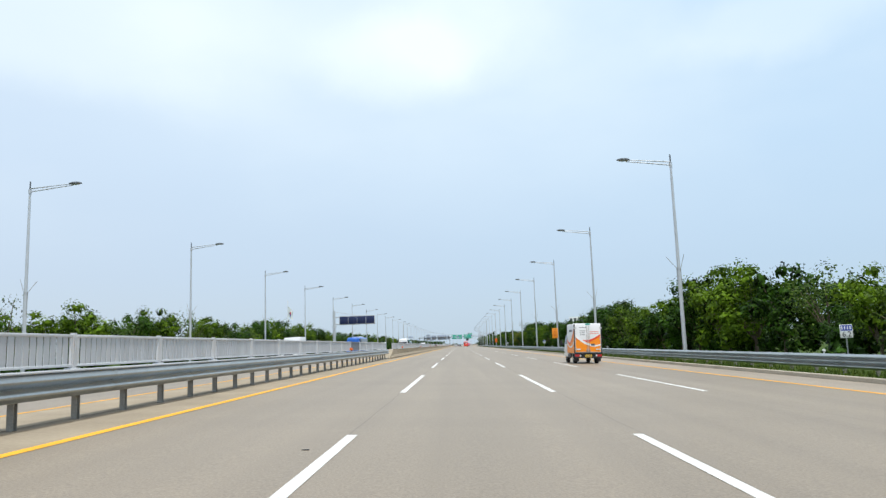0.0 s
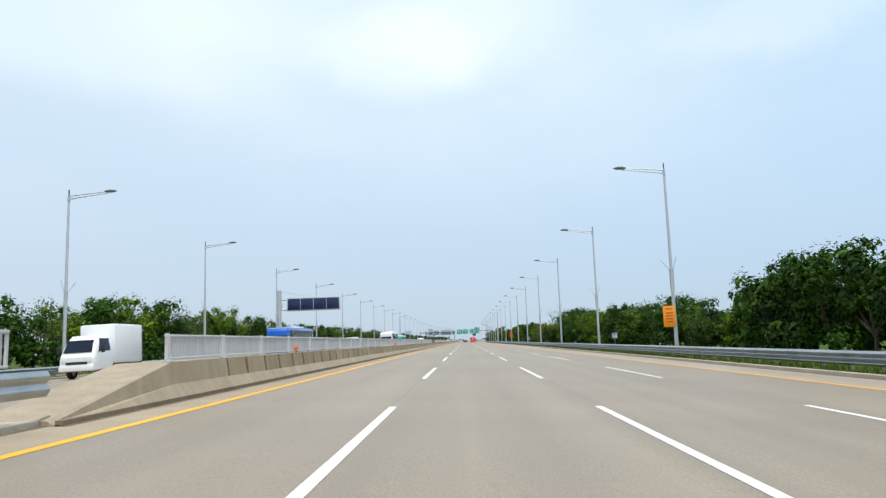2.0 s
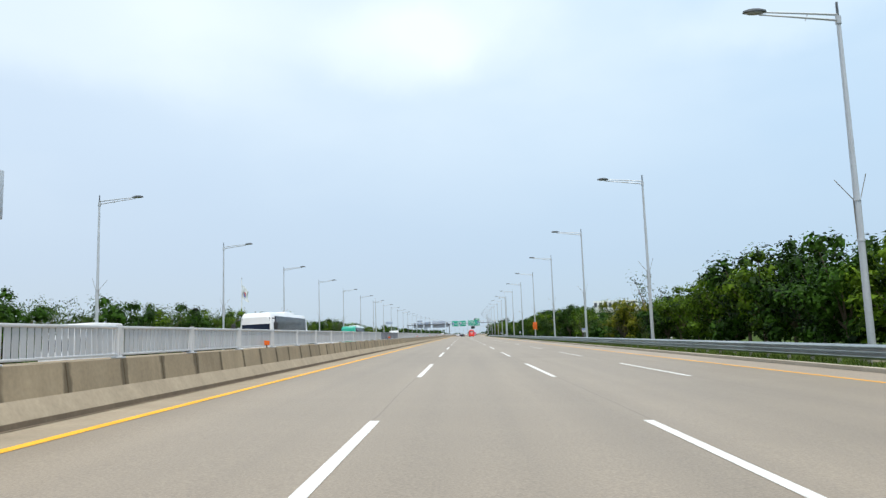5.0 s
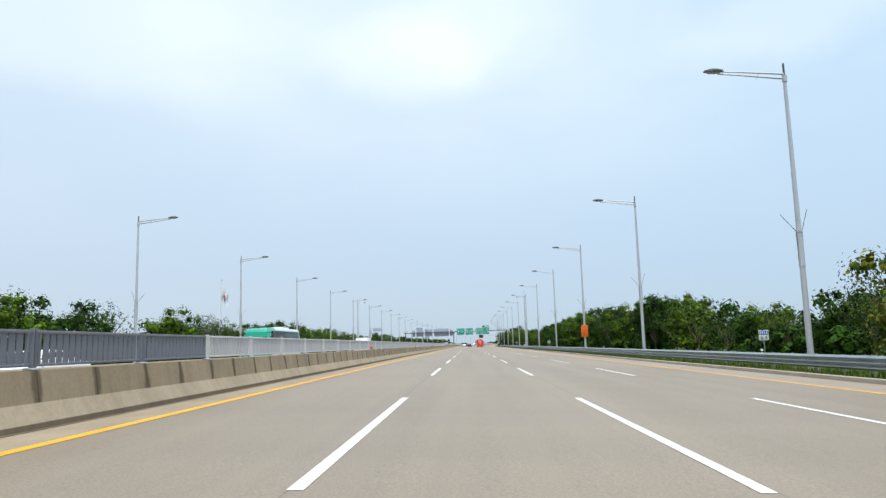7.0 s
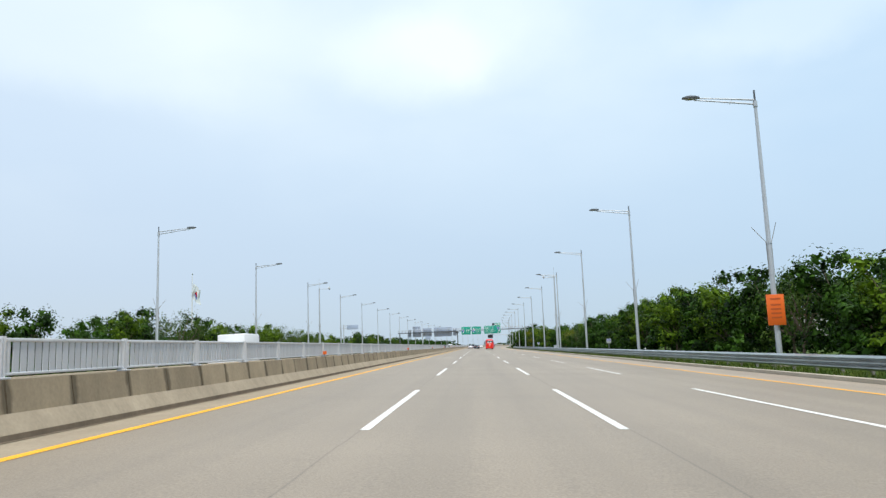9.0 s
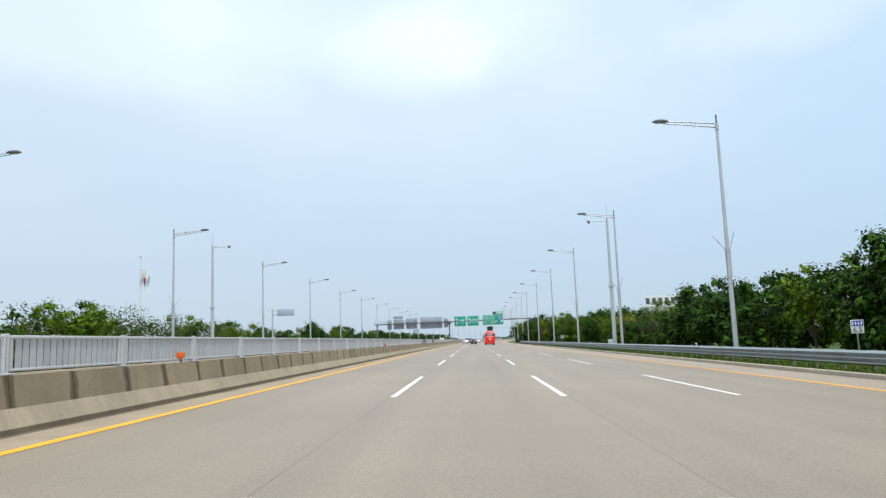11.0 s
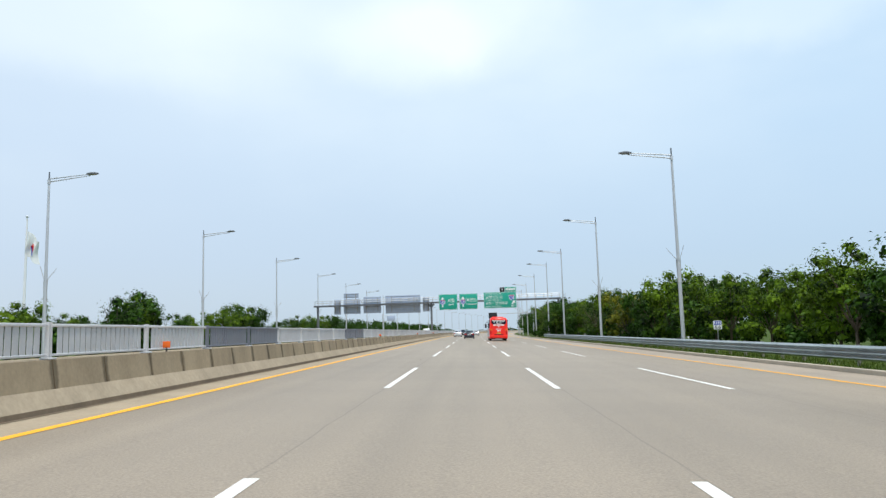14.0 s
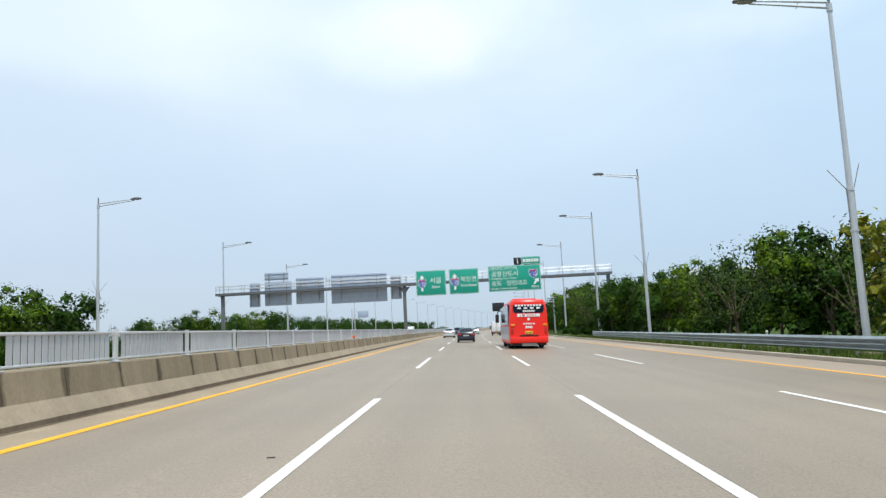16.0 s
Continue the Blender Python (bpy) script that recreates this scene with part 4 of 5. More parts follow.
def route_shield(parent, x, z, size, number):
    out = [(-0.42, 0.5), (0.0, 0.42), (0.42, 0.5), (0.5, 0.2), (0.42, -0.25), (0.0, -0.55), (-0.42, -0.25), (-0.5, 0.2)]
    part("shield_edge", Shape().prism([(x + px * size * 1.12, z + pz * size * 1.1) for px, pz in out], "y", -0.052, -0.04), M["sign_white"], parent)
    sh = part("shield", Shape().prism([(x + px * size, z + pz * size) for px, pz in out], "y", -0.058, -0.052), M["sign_blue"], parent)
    part("shield_band", Shape().prism([(x - 0.40 * size, z + 0.46 * size), (x, z + 0.38 * size), (x + 0.40 * size, z + 0.46 * size), (x + 0.42 * size, z + 0.30 * size), (x - 0.42 * size, z + 0.30 * size)], "y", -0.063, -0.058), M["sign_red"], parent)
    writing("route_number", number, size * 0.78, M["sign_white"], parent, (x, -0.064, z - 0.08 * size), squeeze=0.72)


def arrow_up(parent, x, z, h):
    part("arrow", Shape().prism([(x - 0.11, z - h / 2), (x + 0.11, z - h / 2), (x + 0.11, z + h / 2 - 0.35), (x + 0.34, z + h / 2 - 0.45), (x, z + h / 2), (x - 0.34, z + h / 2 - 0.45), (x - 0.11, z + h / 2 - 0.35)], "y", -0.048, -0.04), M["sign_white"], parent)


for x0, x1, word, latin in ((-5.22, -1.72, "서울", "Seoul"), (-1.32, 2.12, "북인천", "N.Incheon")):
    t, b = sign_board(x0, x1, 5.42, 8.36, label="green motorway sign with white arrow reading " + latin)
    arrow_up(b, -1.05, 0.0, 1.9)
    route_shield(b, -1.05, -0.05, 0.92, "130")
    writing("lettering", word, 0.78 if len(word) == 2 else 0.70, M["sign_white"], b, (0.55, -0.045, 0.22))
    writing("lettering", latin, 0.46, M["sign_white"], b, (0.55, -0.045, -0.48))
t, b = sign_board(3.30, 9.42, 5.48, 8.46, label="large green motorway exit sign with white lettering")
for word, size, x, z, al in (("(제2경인고속도로)", 0.42, -2.85, 1.18, "LEFT"), ("공항신도시", 0.70, -2.75, 0.52, "LEFT"), ("Gonghang New Town", 0.33, -2.75, 0.02, "LEFT"),
                             ("송도 · 인천대교", 0.66, -2.75, -0.60, "LEFT"), ("Songdo · Incheondaegyo", 0.30, -2.75, -1.16, "LEFT"), ("750m", 0.40, 2.35, -1.12, "CENTER")):
    writing("lettering", word, size, M["sign_white"], b, (x, -0.045, z), align=al)
route_shield(b, 2.2, 0.45, 0.95, "110")
part("arrow", Shape().prism([(2.15, -0.75), (2.32, -0.85), (2.62, -0.5), (2.8, -0.62), (2.8, -0.1), (2.25, -0.25), (2.42, -0.36)], "y", -0.048, -0.04), M["sign_white"], b)
t, b = sign_board(6.36, 7.25, 8.52, 9.36, "exit_number_sign", "black exit number tab reading 1", "sign_black")
part("strut", Shape().box(-0.3, 0.3, 0.04, 0.10, -1.0, 0.3), M["galv_post"], t)
writing("number", "1", 0.85, M["sign_white"], b, (0, -0.045, 0.0))
t, b = sign_board(7.27, 9.46, 8.52, 9.40, "exit_name_sign", "green exit name tab with white lettering")
part("strut", Shape().box(-0.8, 0.8, 0.04, 0.10, -1.0, 0.3), M["galv_post"], t)
for k in range(6):
    part("lettering", Shape().box(-0.9 + k * 0.31, -0.66 + k * 0.31, -0.05, -0.04, -0.18, 0.18), M["sign_white"], b)
for x0, x1, z0, z1 in ((-25.5, -24.2, 5.16, 8.06), (-23.66, -20.4, 5.22, 8.14), (-23.65, -20.75, 8.28, 9.22), (-19.85, -16.45, 5.26, 8.42), (-15.58, -8.85, 5.1, 8.55), (-8.42, -7.1, 5.28, 8.12)):
    t, b = sign_board(x0, x1, z0, z1, "gantry_sign_back", "ribbed grey back of a motorway sign facing the other way", "sign_back", 1)
    w, h = x1 - x0, z1 - z0
    if z0 > 8:
        for q in (-0.9, 0.9):
            part("strut", Shape().box(q - 0.05, q + 0.05, -0.12, -0.04, -h * 0.9, 0.3), M["galv_post"], t)
    for k in range(max(2, round(h / 0.45))):
        zz = -h / 2 + 0.2 + k * (h - 0.4) / max(1, round(h / 0.45) - 1)
        part("rib", Shape().box(-w / 2 + 0.03, w / 2 - 0.03, -0.09, -0.04, zz - 0.03, zz + 0.03), M["galv"], t)
# lane signal behind the gantry
t = thing("lane_signal", (6.5, 570, 0), label="dark lane signal board with a pale arrow on a slim pole", category="road sign")
part("board", Shape().bevel_box(-1.1, 1.1, -0.06, 0.06, 4.3, 5.9, 0.03), M["sign_black"], t)
arrow_up(t, 0, 5.1, 1.1)
part("arm", Shape().tube([(1.0, 0.1, 5.6), (10.4, 0.1, 5.6)], [0.08, 0.1], 8), M["pole"], t)
part("pole", Shape().tube([(10.4, 0.1, VERGE), (10.4, 0.1, 6.4)], [0.16, 0.13], 12), M["pole"], t)

# worn road studs between the first two lanes
for q in (9.1, 337.0, 416.3, 443.0):
    stud = single("road_stud", Shape().bevel_box(-0.045, 0.045, -0.02, 0.02, 0.0, 0.01, 0.004), M["black"], "small worn dark road stud on the asphalt", "road stud", "road studs",
                  at=(-1.68, q, road_z(-1.68)))

# ------------------------------------------------------------------ vehicles (built with their tail at y = 0, heading +y, wheels on z = 0)


def wheels(t, xs, yy, r, w, rim="rim"):
    for x in xs:
        for y in yy:
            ty = part("wheel", Shape().wheel(x, y, r, r, w), M["rubber"], t)
            part("rim", Shape().tube([(x - w * 0.36, y, r), (x + w * 0.36, y, r)], [r * 0.63, r * 0.63], 16), M[rim], ty)


def place_vehicle(t, x, y, back=False):
    b = bend(y)
    t.matrix_world = pose(x + b, y, road_z(x), 0, math.degrees(FALL) * (1 if x > MID else -1) * (-1 if back else 1), heading(y) + (180 if back else 0))


def section_body(s, stations):
    """Skins rounded cross-sections: each station is (y, half width at the sill, half width at the waist, half width at the roof, sill z, waist z, roof z)."""
    rings = []
    for y, ws, ww, wr, zs, zw, zt in stations:
        right = [(ws * 0.92, zs), (ws, zs + 0.05), (ww, zs + (zw - zs) * 0.55), (ww, zw), ((ww + wr) / 2 + 0.01, zw + (zt - zw) * 0.5), (wr, zt - (zt - zw) * 0.14 - 0.01), (wr * 0.86, zt)]
        rings.append([(a, y, b) for a, b in right] + [(-a, y, b) for a, b in reversed(right)])
    n = len(rings[0])
    s.add([p for r in rings for p in r], [(i * n + k, i * n + (k + 1) % n, (i + 1) * n + (k + 1) % n, (i + 1) * n + k) for i in range(len(rings) - 1) for k in range(n)], True)
    s.add(rings[0], [tuple(range(n))])
    s.add(rings[-1], [tuple(reversed(range(n)))])
    return s


def coach(label, paint, side_paint, rear_art=False, roof=None, unit=None):
    t = thing("coach", label=label, category="bus")
    W, L, H = 1.24, 11.6, 3.30
    st = [(0.0, 1.16, 1.20, 1.02, 0.42, 1.5, 3.12), (0.12, 1.20, 1.235, 1.10, 0.36, 1.5, 3.26), (0.6, W, W, 1.13, 0.33, 1.5, H), (6.0, W, W, 1.13, 0.33, 1.5, H), (11.0, W, W, 1.12, 0.33, 1.5, H), (11.45, 1.20, 1.21, 1.06, 0.35, 1.5, 3.2), (11.6, 1.12, 1.15, 0.96, 0.42, 1.5, 2.95)]
    body = part("body", section_body(Shape(), st), M[paint], t)
    for sd in (-1, 1):
        part("side_window", Shape().prism([(0.9, 1.62), (10.9, 1.62), (10.8, 3.0), (1.0, 3.0)], "x", sd * 1.165, sd * 1.262), M["glass_dark"], body)
        part("side_panel", Shape().prism([(0.35, 0.55), (11.2, 0.55), (11.2, 1.5), (0.35, 1.5)], "x", sd * 1.2, sd * 1.252), M[side_paint], body)
        part("tail_lamp", Shape().bevel_box(sd * 1.02 - 0.13, sd * 1.02 + 0.13, -0.045, 0.1, 1.52, 1.66, 0.02), M["amber"], body)
        part("tail_lamp", Shape().bevel_box(sd * 1.06 - 0.07, sd * 1.06 + 0.07, -0.035, 0.1, 0.98, 1.44, 0.02), M["tail_red"], body)
        part("reflector", Shape().box(sd * 0.95 - 0.12, sd * 0.95 + 0.12, -0.03, 0.05, 0.62, 0.68), M["tail_red"], body)
        mir = part("mirror", Shape().bevel_box(sd * 1.5 - 0.14, sd * 1.5 + 0.14, 11.75, 11.95, 1.85, 2.55, 0.05), M["black"], t)
        part("mirror_arm", Shape().tube([(sd * 1.1, 11.3, 2.85), (sd * 1.4, 11.7, 2.8), (sd * 1.5, 11.85, 2.55)], [0.035] * 3, 8), M["black"], mir)
    part("windscreen", Shape().prism([(11.42, 1.35), (11.70, 1.35), (11.56, 2.9), (11.36, 2.9)], "x", -1.0, 1.0), M["glass_dark"], body)
    rw = part("rear_window", Shape().prism([(-0.88, 2.38), (0.88, 2.38), (0.98, 2.55), (0.98, 2.92), (-0.98, 2.92), (-0.98, 2.55)], "y", -0.018, 0.2), M["glass_dark"], body)
    part("bumper", Shape().bevel_box(-1.2, 1.2, -0.09, 0.25, 0.40, 0.80, 0.05), M[paint], t)
    part("engine_grille", Shape().bevel_box(-0.6, 0.6, -0.02, 0.1, 0.82, 0.92, 0.01), M["black"], body)
    part("underbody", Shape().box(-1.1, 1.1, 0.2, 11.2, 0.22, 0.4), M["black"], t)
    part("exhaust_box", Shape().box(-0.45, 0.5, -0.02, 0.4, 0.2, 0.38), M["galv_post"], t)
    part("roof_unit", Shape().bevel_box(-0.8, 0.8, 3.0, 6.2, 3.24, 3.48, 0.08), M[unit or roof or paint], t)
    part("roof_hatch", Shape().bevel_box(-0.4, 0.4, 8.2, 9.0, 3.26, 3.38, 0.03), M[roof or paint], t)
    if roof:
        part("roof_skin", section_body(Shape(), [(0.15, 1.10, 1.10, 1.0, 3.0, 3.1, 3.33), (9.2, 1.10, 1.10, 1.0, 3.0, 3.1, 3.33)]), M[roof], t)
    pl = part("number_plate", Shape().bevel_box(-0.24, 0.24, -0.075, -0.0, 0.99, 1.18, 0.01), M["plate_yellow"], body)
    for k in range(5):
        part("lettering", Shape().box(-0.19 + k * 0.08, -0.14 + k * 0.08, -0.08, -0.07, 1.03, 1.13), M["ink"], pl)
    if rear_art:
        for k in range(9):
            part("lettering", Shape().box(-0.84 + k * 0.19, -0.70 + k * 0.19, -0.026, -0.01, 2.83, 2.95), M["sign_white"], rw)
        for k in range(4):
            part("lettering", Shape().box(-0.70 + k * 0.40, -0.46 + k * 0.40, -0.026, -0.01, 2.66, 2.76), M["sign_white"], rw)
        for k in range(6):
            part("lettering", Shape().box(-0.36 + k * 0.13, -0.26 + k * 0.13, -0.026, -0.01, 2.46, 2.57), M["sign_white"], rw)
        ban = part("banner", Shape().bevel_box(-0.72, 0.72, -0.03, 0.05, 2.12, 2.33, 0.01), M["sign_white"], body)
        writing("lettering", "I", 0.22, M["sign_red"], ban, (-0.52, -0.032, 2.225))
        heart = [(0.16 * math.sin(a) ** 3 * 0.62, (0.13 * math.cos(a) - 0.05 * math.cos(2 * a) - 0.02 * math.cos(3 * a) - 0.01 * math.cos(4 * a)) * 0.62) for a in [2 * math.pi * k / 24 for k in range(24)]]
        part("heart", Shape().prism([(-0.32 + a, 2.23 + b) for a, b in heart], "y", -0.037, -0.028), M["sign_red"], ban)
        writing("lettering", "SEOUL", 0.22, M["sign_red"], ban, (0.22, -0.032, 2.225))
        part("emblem", Shape().tube([(0, -0.03, 1.98), (0, 0.02, 1.98)], [0.09, 0.09], 14), M["sign_white"], body)
        for k in range(5):
            part("lettering", Shape().box(-0.36 + k * 0.155, -0.25 + k * 0.155, -0.028, 0.02, 1.62, 1.72), M["sign_white"], body)
        for k in range(4):
            part("lettering", Shape().box(-0.21 + k * 0.115, -0.12 + k * 0.115, -0.028, 0.02, 1.36, 1.52), M["sign_white"], body)
    wheels(t, (-1.02, 1.02), (2.6, 8.9), 0.50, 0.30)
    return t


def saloon(label, paint, tall=0.0):
    t = thing("car", label=label, category="car")
    h = 1.46 + tall
    st = [(0.0, 0.78, 0.80, 0.74, 0.42, 0.72, 0.90), (0.10, 0.84, 0.88, 0.80, 0.28, 0.78, 1.02), (0.62, 0.88, 0.90, 0.76, 0.24, 0.82, 1.08), (1.25, 0.89, 0.91, 0.62, 0.22, 0.90, h - 0.06), (2.1, 0.89, 0.91, 0.62, 0.22, 0.90, h), (2.8, 0.89, 0.91, 0.62, 0.22, 0.88, h - 0.06), (3.6, 0.89, 0.90, 0.74, 0.22, 0.80, 0.98), (4.4, 0.86, 0.87, 0.72, 0.25, 0.70, 0.84), (4.68, 0.76, 0.78, 0.66, 0.34, 0.56, 0.68)]
    body = part("body", section_body(Shape(), st), M[paint], t)
    rear = [(-0.62, 0.66, 1.10), (0.62, 0.66, 1.10), (0.52, 1.20, h - 0.10), (-0.52, 1.20, h - 0.10)]
    gl = Shape().add([(x, y - 0.02, z + 0.012) for x, y, z in rear] + [(x, y + 0.08, z - 0.06) for x, y, z in rear], [(0, 1, 2, 3), (7, 6, 5, 4), (0, 4, 5, 1), (1, 5, 6, 2), (2, 6, 7, 3), (3, 7, 4, 0)])
    part("rear_window", gl, M["glass_dark"], body)
    fr_ = [(-0.62, 3.55, 1.02), (0.62, 3.55, 1.02), (0.52, 2.86, h - 0.08), (-0.52, 2.86, h - 0.08)]
    gl = Shape().add([(x, y + 0.03, z + 0.012) for x, y, z in fr_] + [(x, y - 0.08, z - 0.06) for x, y, z in fr_], [(0, 1, 2, 3), (7, 6, 5, 4), (0, 4, 5, 1), (1, 5, 6, 2), (2, 6, 7, 3), (3, 7, 4, 0)])
    part("windscreen", gl, M["glass_dark"], body)
    for sd in (-1, 1):
        part("side_window", Shape().add([(sd * x, y, z) for x, y, z in ((0.845, 1.1, 1.0), (0.845, 3.2, 0.98), (0.70, 2.7, h - 0.12), (0.70, 1.4, h - 0.12), (0.70, 1.1, 1.0), (0.70, 3.2, 0.98), (0.6, 2.7, h - 0.12), (0.6, 1.4, h - 0.12))],
                                                [(0, 1, 2, 3), (4, 5, 6, 7), (0, 1, 5, 4), (1, 2, 6, 5), (2, 3, 7, 6), (3, 0, 4, 7)]), M["glass_dark"], body)
        part("tail_lamp", Shape().bevel_box(sd * 0.66 - 0.17, sd * 0.66 + 0.17, -0.03, 0.12, 0.70, 0.86, 0.03), M["tail_red"], body)
        part("head_lamp", Shape().bevel_box(sd * 0.62 - 0.14, sd * 0.62 + 0.14, 4.45, 4.68, 0.58, 0.70, 0.03), M["clear_lens"], body)
        part("mirror", Shape().bevel_box(sd * 0.98 - 0.09, sd * 0.98 + 0.09, 3.15, 3.28, 0.96, 1.10, 0.03), M[paint], body)
    part("bumper", Shape().bevel_box(-0.84, 0.84, -0.07, 0.2, 0.30, 0.56, 0.05), M[paint], t)
    part("underbody", Shape().box(-0.75, 0.75, 0.2, 4.4, 0.16, 0.26), M["black"], t)
    pl = part("number_plate", Shape().bevel_box(-0.26, 0.26, -0.04, 0.02, 0.62, 0.74, 0.01), M["sign_white"], body)
    for k in range(6):
        part("lettering", Shape().box(-0.21 + k * 0.073, -0.165 + k * 0.073, -0.046, -0.035, 0.645, 0.715), M["ink"], pl)
    wheels(t, (-0.78, 0.78), (0.95, 3.75), 0.32, 0.21)
    return t


def box_truck(label, size=1.0, cab="white_paint", art=False, pink=False):
    """A forward-control light truck with a closed cargo box."""
    t = thing("box_truck", label=label, category="truck")
    W, BL, BH = 0.87, 2.95, 2.52
    box_paint = "pink_paint" if pink else "box_white"
    box = part("cargo_box", Shape().bevel_box(-W, W, 0, BL, 0.62, BH, 0.09), M[box_paint], t)
    part("frame_rail", Shape().box(-0.45, 0.45, 0.05, 4.3, 0.42, 0.64), M["black"], t)
    for sd in (-1, 1):
        part("corner_post", Shape().bevel_box(sd * (W - 0.03) - 0.035, sd * (W - 0.03) + 0.035, -0.025, 0.05, 0.62, BH - 0.06, 0.01), M["black"], box)
        d = part("rear_door", Shape().bevel_box(min(sd * 0.015, sd * 0.80), max(sd * 0.015, sd * 0.80), -0.03, 0.02, 0.72, BH - 0.12, 0.012), M[box_paint], box)
        part("lock_bar", Shape().tube([(sd * 0.07, -0.045, 0.68), (sd * 0.07, -0.045, BH - 0.14)], [0.014, 0.014], 8), M["galv_post"], d)
        part("handle", Shape().bevel_box(min(sd * 0.04, sd * 0.12), max(sd * 0.04, sd * 0.12), -0.07, -0.04, 0.74, 0.90, 0.01), M["galv_post"], d)
        for zz in (0.95, 1.5, 2.2):
            part("hinge", Shape().bevel_box(min(sd * 0.72, sd * 0.86), max(sd * 0.72, sd * 0.86), -0.045, -0.02, zz, zz + 0.06, 0.008), M["galv"], d)
        part("marker_lamp", Shape().bevel_box(sd * 0.62 - 0.15, sd * 0.62 + 0.15, -0.06, -0.02, 0.86, 0.93, 0.01), M["clear_lens"], box)
        part("marker_lamp", Shape().bevel_box(sd * 0.84 - 0.05, sd * 0.84 + 0.05, -0.06, 0.0, BH - 0.33, BH - 0.26, 0.01), M["clear_lens"], box)
        tl = part("tail_lamp", Shape().bevel_box(sd * 0.68 - 0.17, sd * 0.68 + 0.17, -0.02, 0.08, 0.43, 0.58, 0.02), M["tail_red"], t)
        part("lens", Shape().bevel_box(sd * 0.50 - 0.04, sd * 0.50 + 0.04, -0.03, 0.02, 0.45, 0.56, 0.01), M["clear_lens"], tl)
        part("side_skirt", Shape().bevel_box(sd * 0.84 - 0.02, sd * 0.84 + 0.02, 1.45, 2.75, 0.34, 0.60, 0.01), M["black"], t)
        part("mud_flap", Shape().box(sd * 0.68 - 0.13, sd * 0.68 + 0.13, 0.22, 0.24, 0.14, 0.45), M["black"], t)
    part("bumper", Shape().bevel_box(-0.84, 0.84, -0.06, 0.02, 0.34, 0.44, 0.02), M["black"], t)
    part("tail_bar", Shape().bevel_box(-0.84, 0.84, -0.03, 0.02, 0.58, 0.70, 0.02), M["black"], t)
    pl = part("number_plate", Shape().bevel_box(-0.20, 0.20, -0.075, -0.05, 0.40, 0.56, 0.01), M["plate_yellow"], t)
    for k in range(5):
        part("lettering", Shape().box(-0.16 + k * 0.068, -0.115 + k * 0.068, -0.082, -0.07, 0.44, 0.52), M["ink"], pl)
    st = [(3.02, 0.80, 0.83, 0.72, 0.55, 1.2, 1.90), (3.2, 0.82, 0.84, 0.74, 0.40, 1.2, 1.97), (4.0, 0.82, 0.84, 0.74, 0.36, 1.2, 1.97), (4.45, 0.81, 0.83, 0.68, 0.34, 1.12, 1.70), (4.72, 0.78, 0.81, 0.74, 0.34, 0.98, 1.16), (4.82, 0.74, 0.77, 0.70, 0.40, 0.85, 0.98)]
    cb = part("cab", section_body(Shape(), st), M[cab], t)
    for sd in (-1, 1):
        part("side_window", Shape().add([(sd * x, y, z) for x, y, z in ((0.85, 3.35, 1.25), (0.845, 4.42, 1.22), (0.775, 4.15, 1.82), (0.775, 3.4, 1.82), (0.7, 3.35, 1.25), (0.7, 4.42, 1.22), (0.66, 4.15, 1.82), (0.66, 3.4, 1.82))],
                                                [(0, 1, 2, 3), (4, 5, 6, 7), (0, 1, 5, 4), (1, 2, 6, 5), (2, 3, 7, 6), (3, 0, 4, 7)]), M["glass_dark"], cb)
        mir = part("mirror", Shape().bevel_box(sd * 1.05 - 0.08, sd * 1.05 + 0.08, 4.42, 4.50, 1.15, 1.5, 0.02), M["black"], cb)
        part("mirror_arm", Shape().tube([(sd * 0.82, 4.45, 1.2), (sd * 1.02, 4.47, 1.25)], [0.015, 0.015], 6), M["black"], mir)
        part("head_lamp", Shape().bevel_box(sd * 0.58 - 0.14, sd * 0.58 + 0.14, 4.66, 4.84, 0.72, 0.90, 0.03), M["clear_lens"], cb)
    w = [(-0.66, 4.70, 1.20), (0.66, 4.70, 1.20), (0.60, 4.40, 1.75), (-0.60, 4.40, 1.75)]
    part("windscreen", Shape().add([(x, y + 0.04, z + 0.01) for x, y, z in w] + [(x, y - 0.08, z - 0.05) for x, y, z in w], [(0, 1, 2, 3), (7, 6, 5, 4), (0, 4, 5, 1), (1, 5, 6, 2), (2, 6, 7, 3), (3, 7, 4, 0)]), M["glass_dark"], cb)
    part("front_bumper", Shape().bevel_box(-0.8, 0.8, 4.76, 4.9, 0.36, 0.62, 0.03), M[cab], cb)
    part("grille", Shape().bevel_box(-0.5, 0.5, 4.78, 4.84, 0.66, 0.78, 0.01), M["black"], cb)
    wheels(t, (-0.68, 0.68), (1.0, 3.95), 0.33, 0.22)
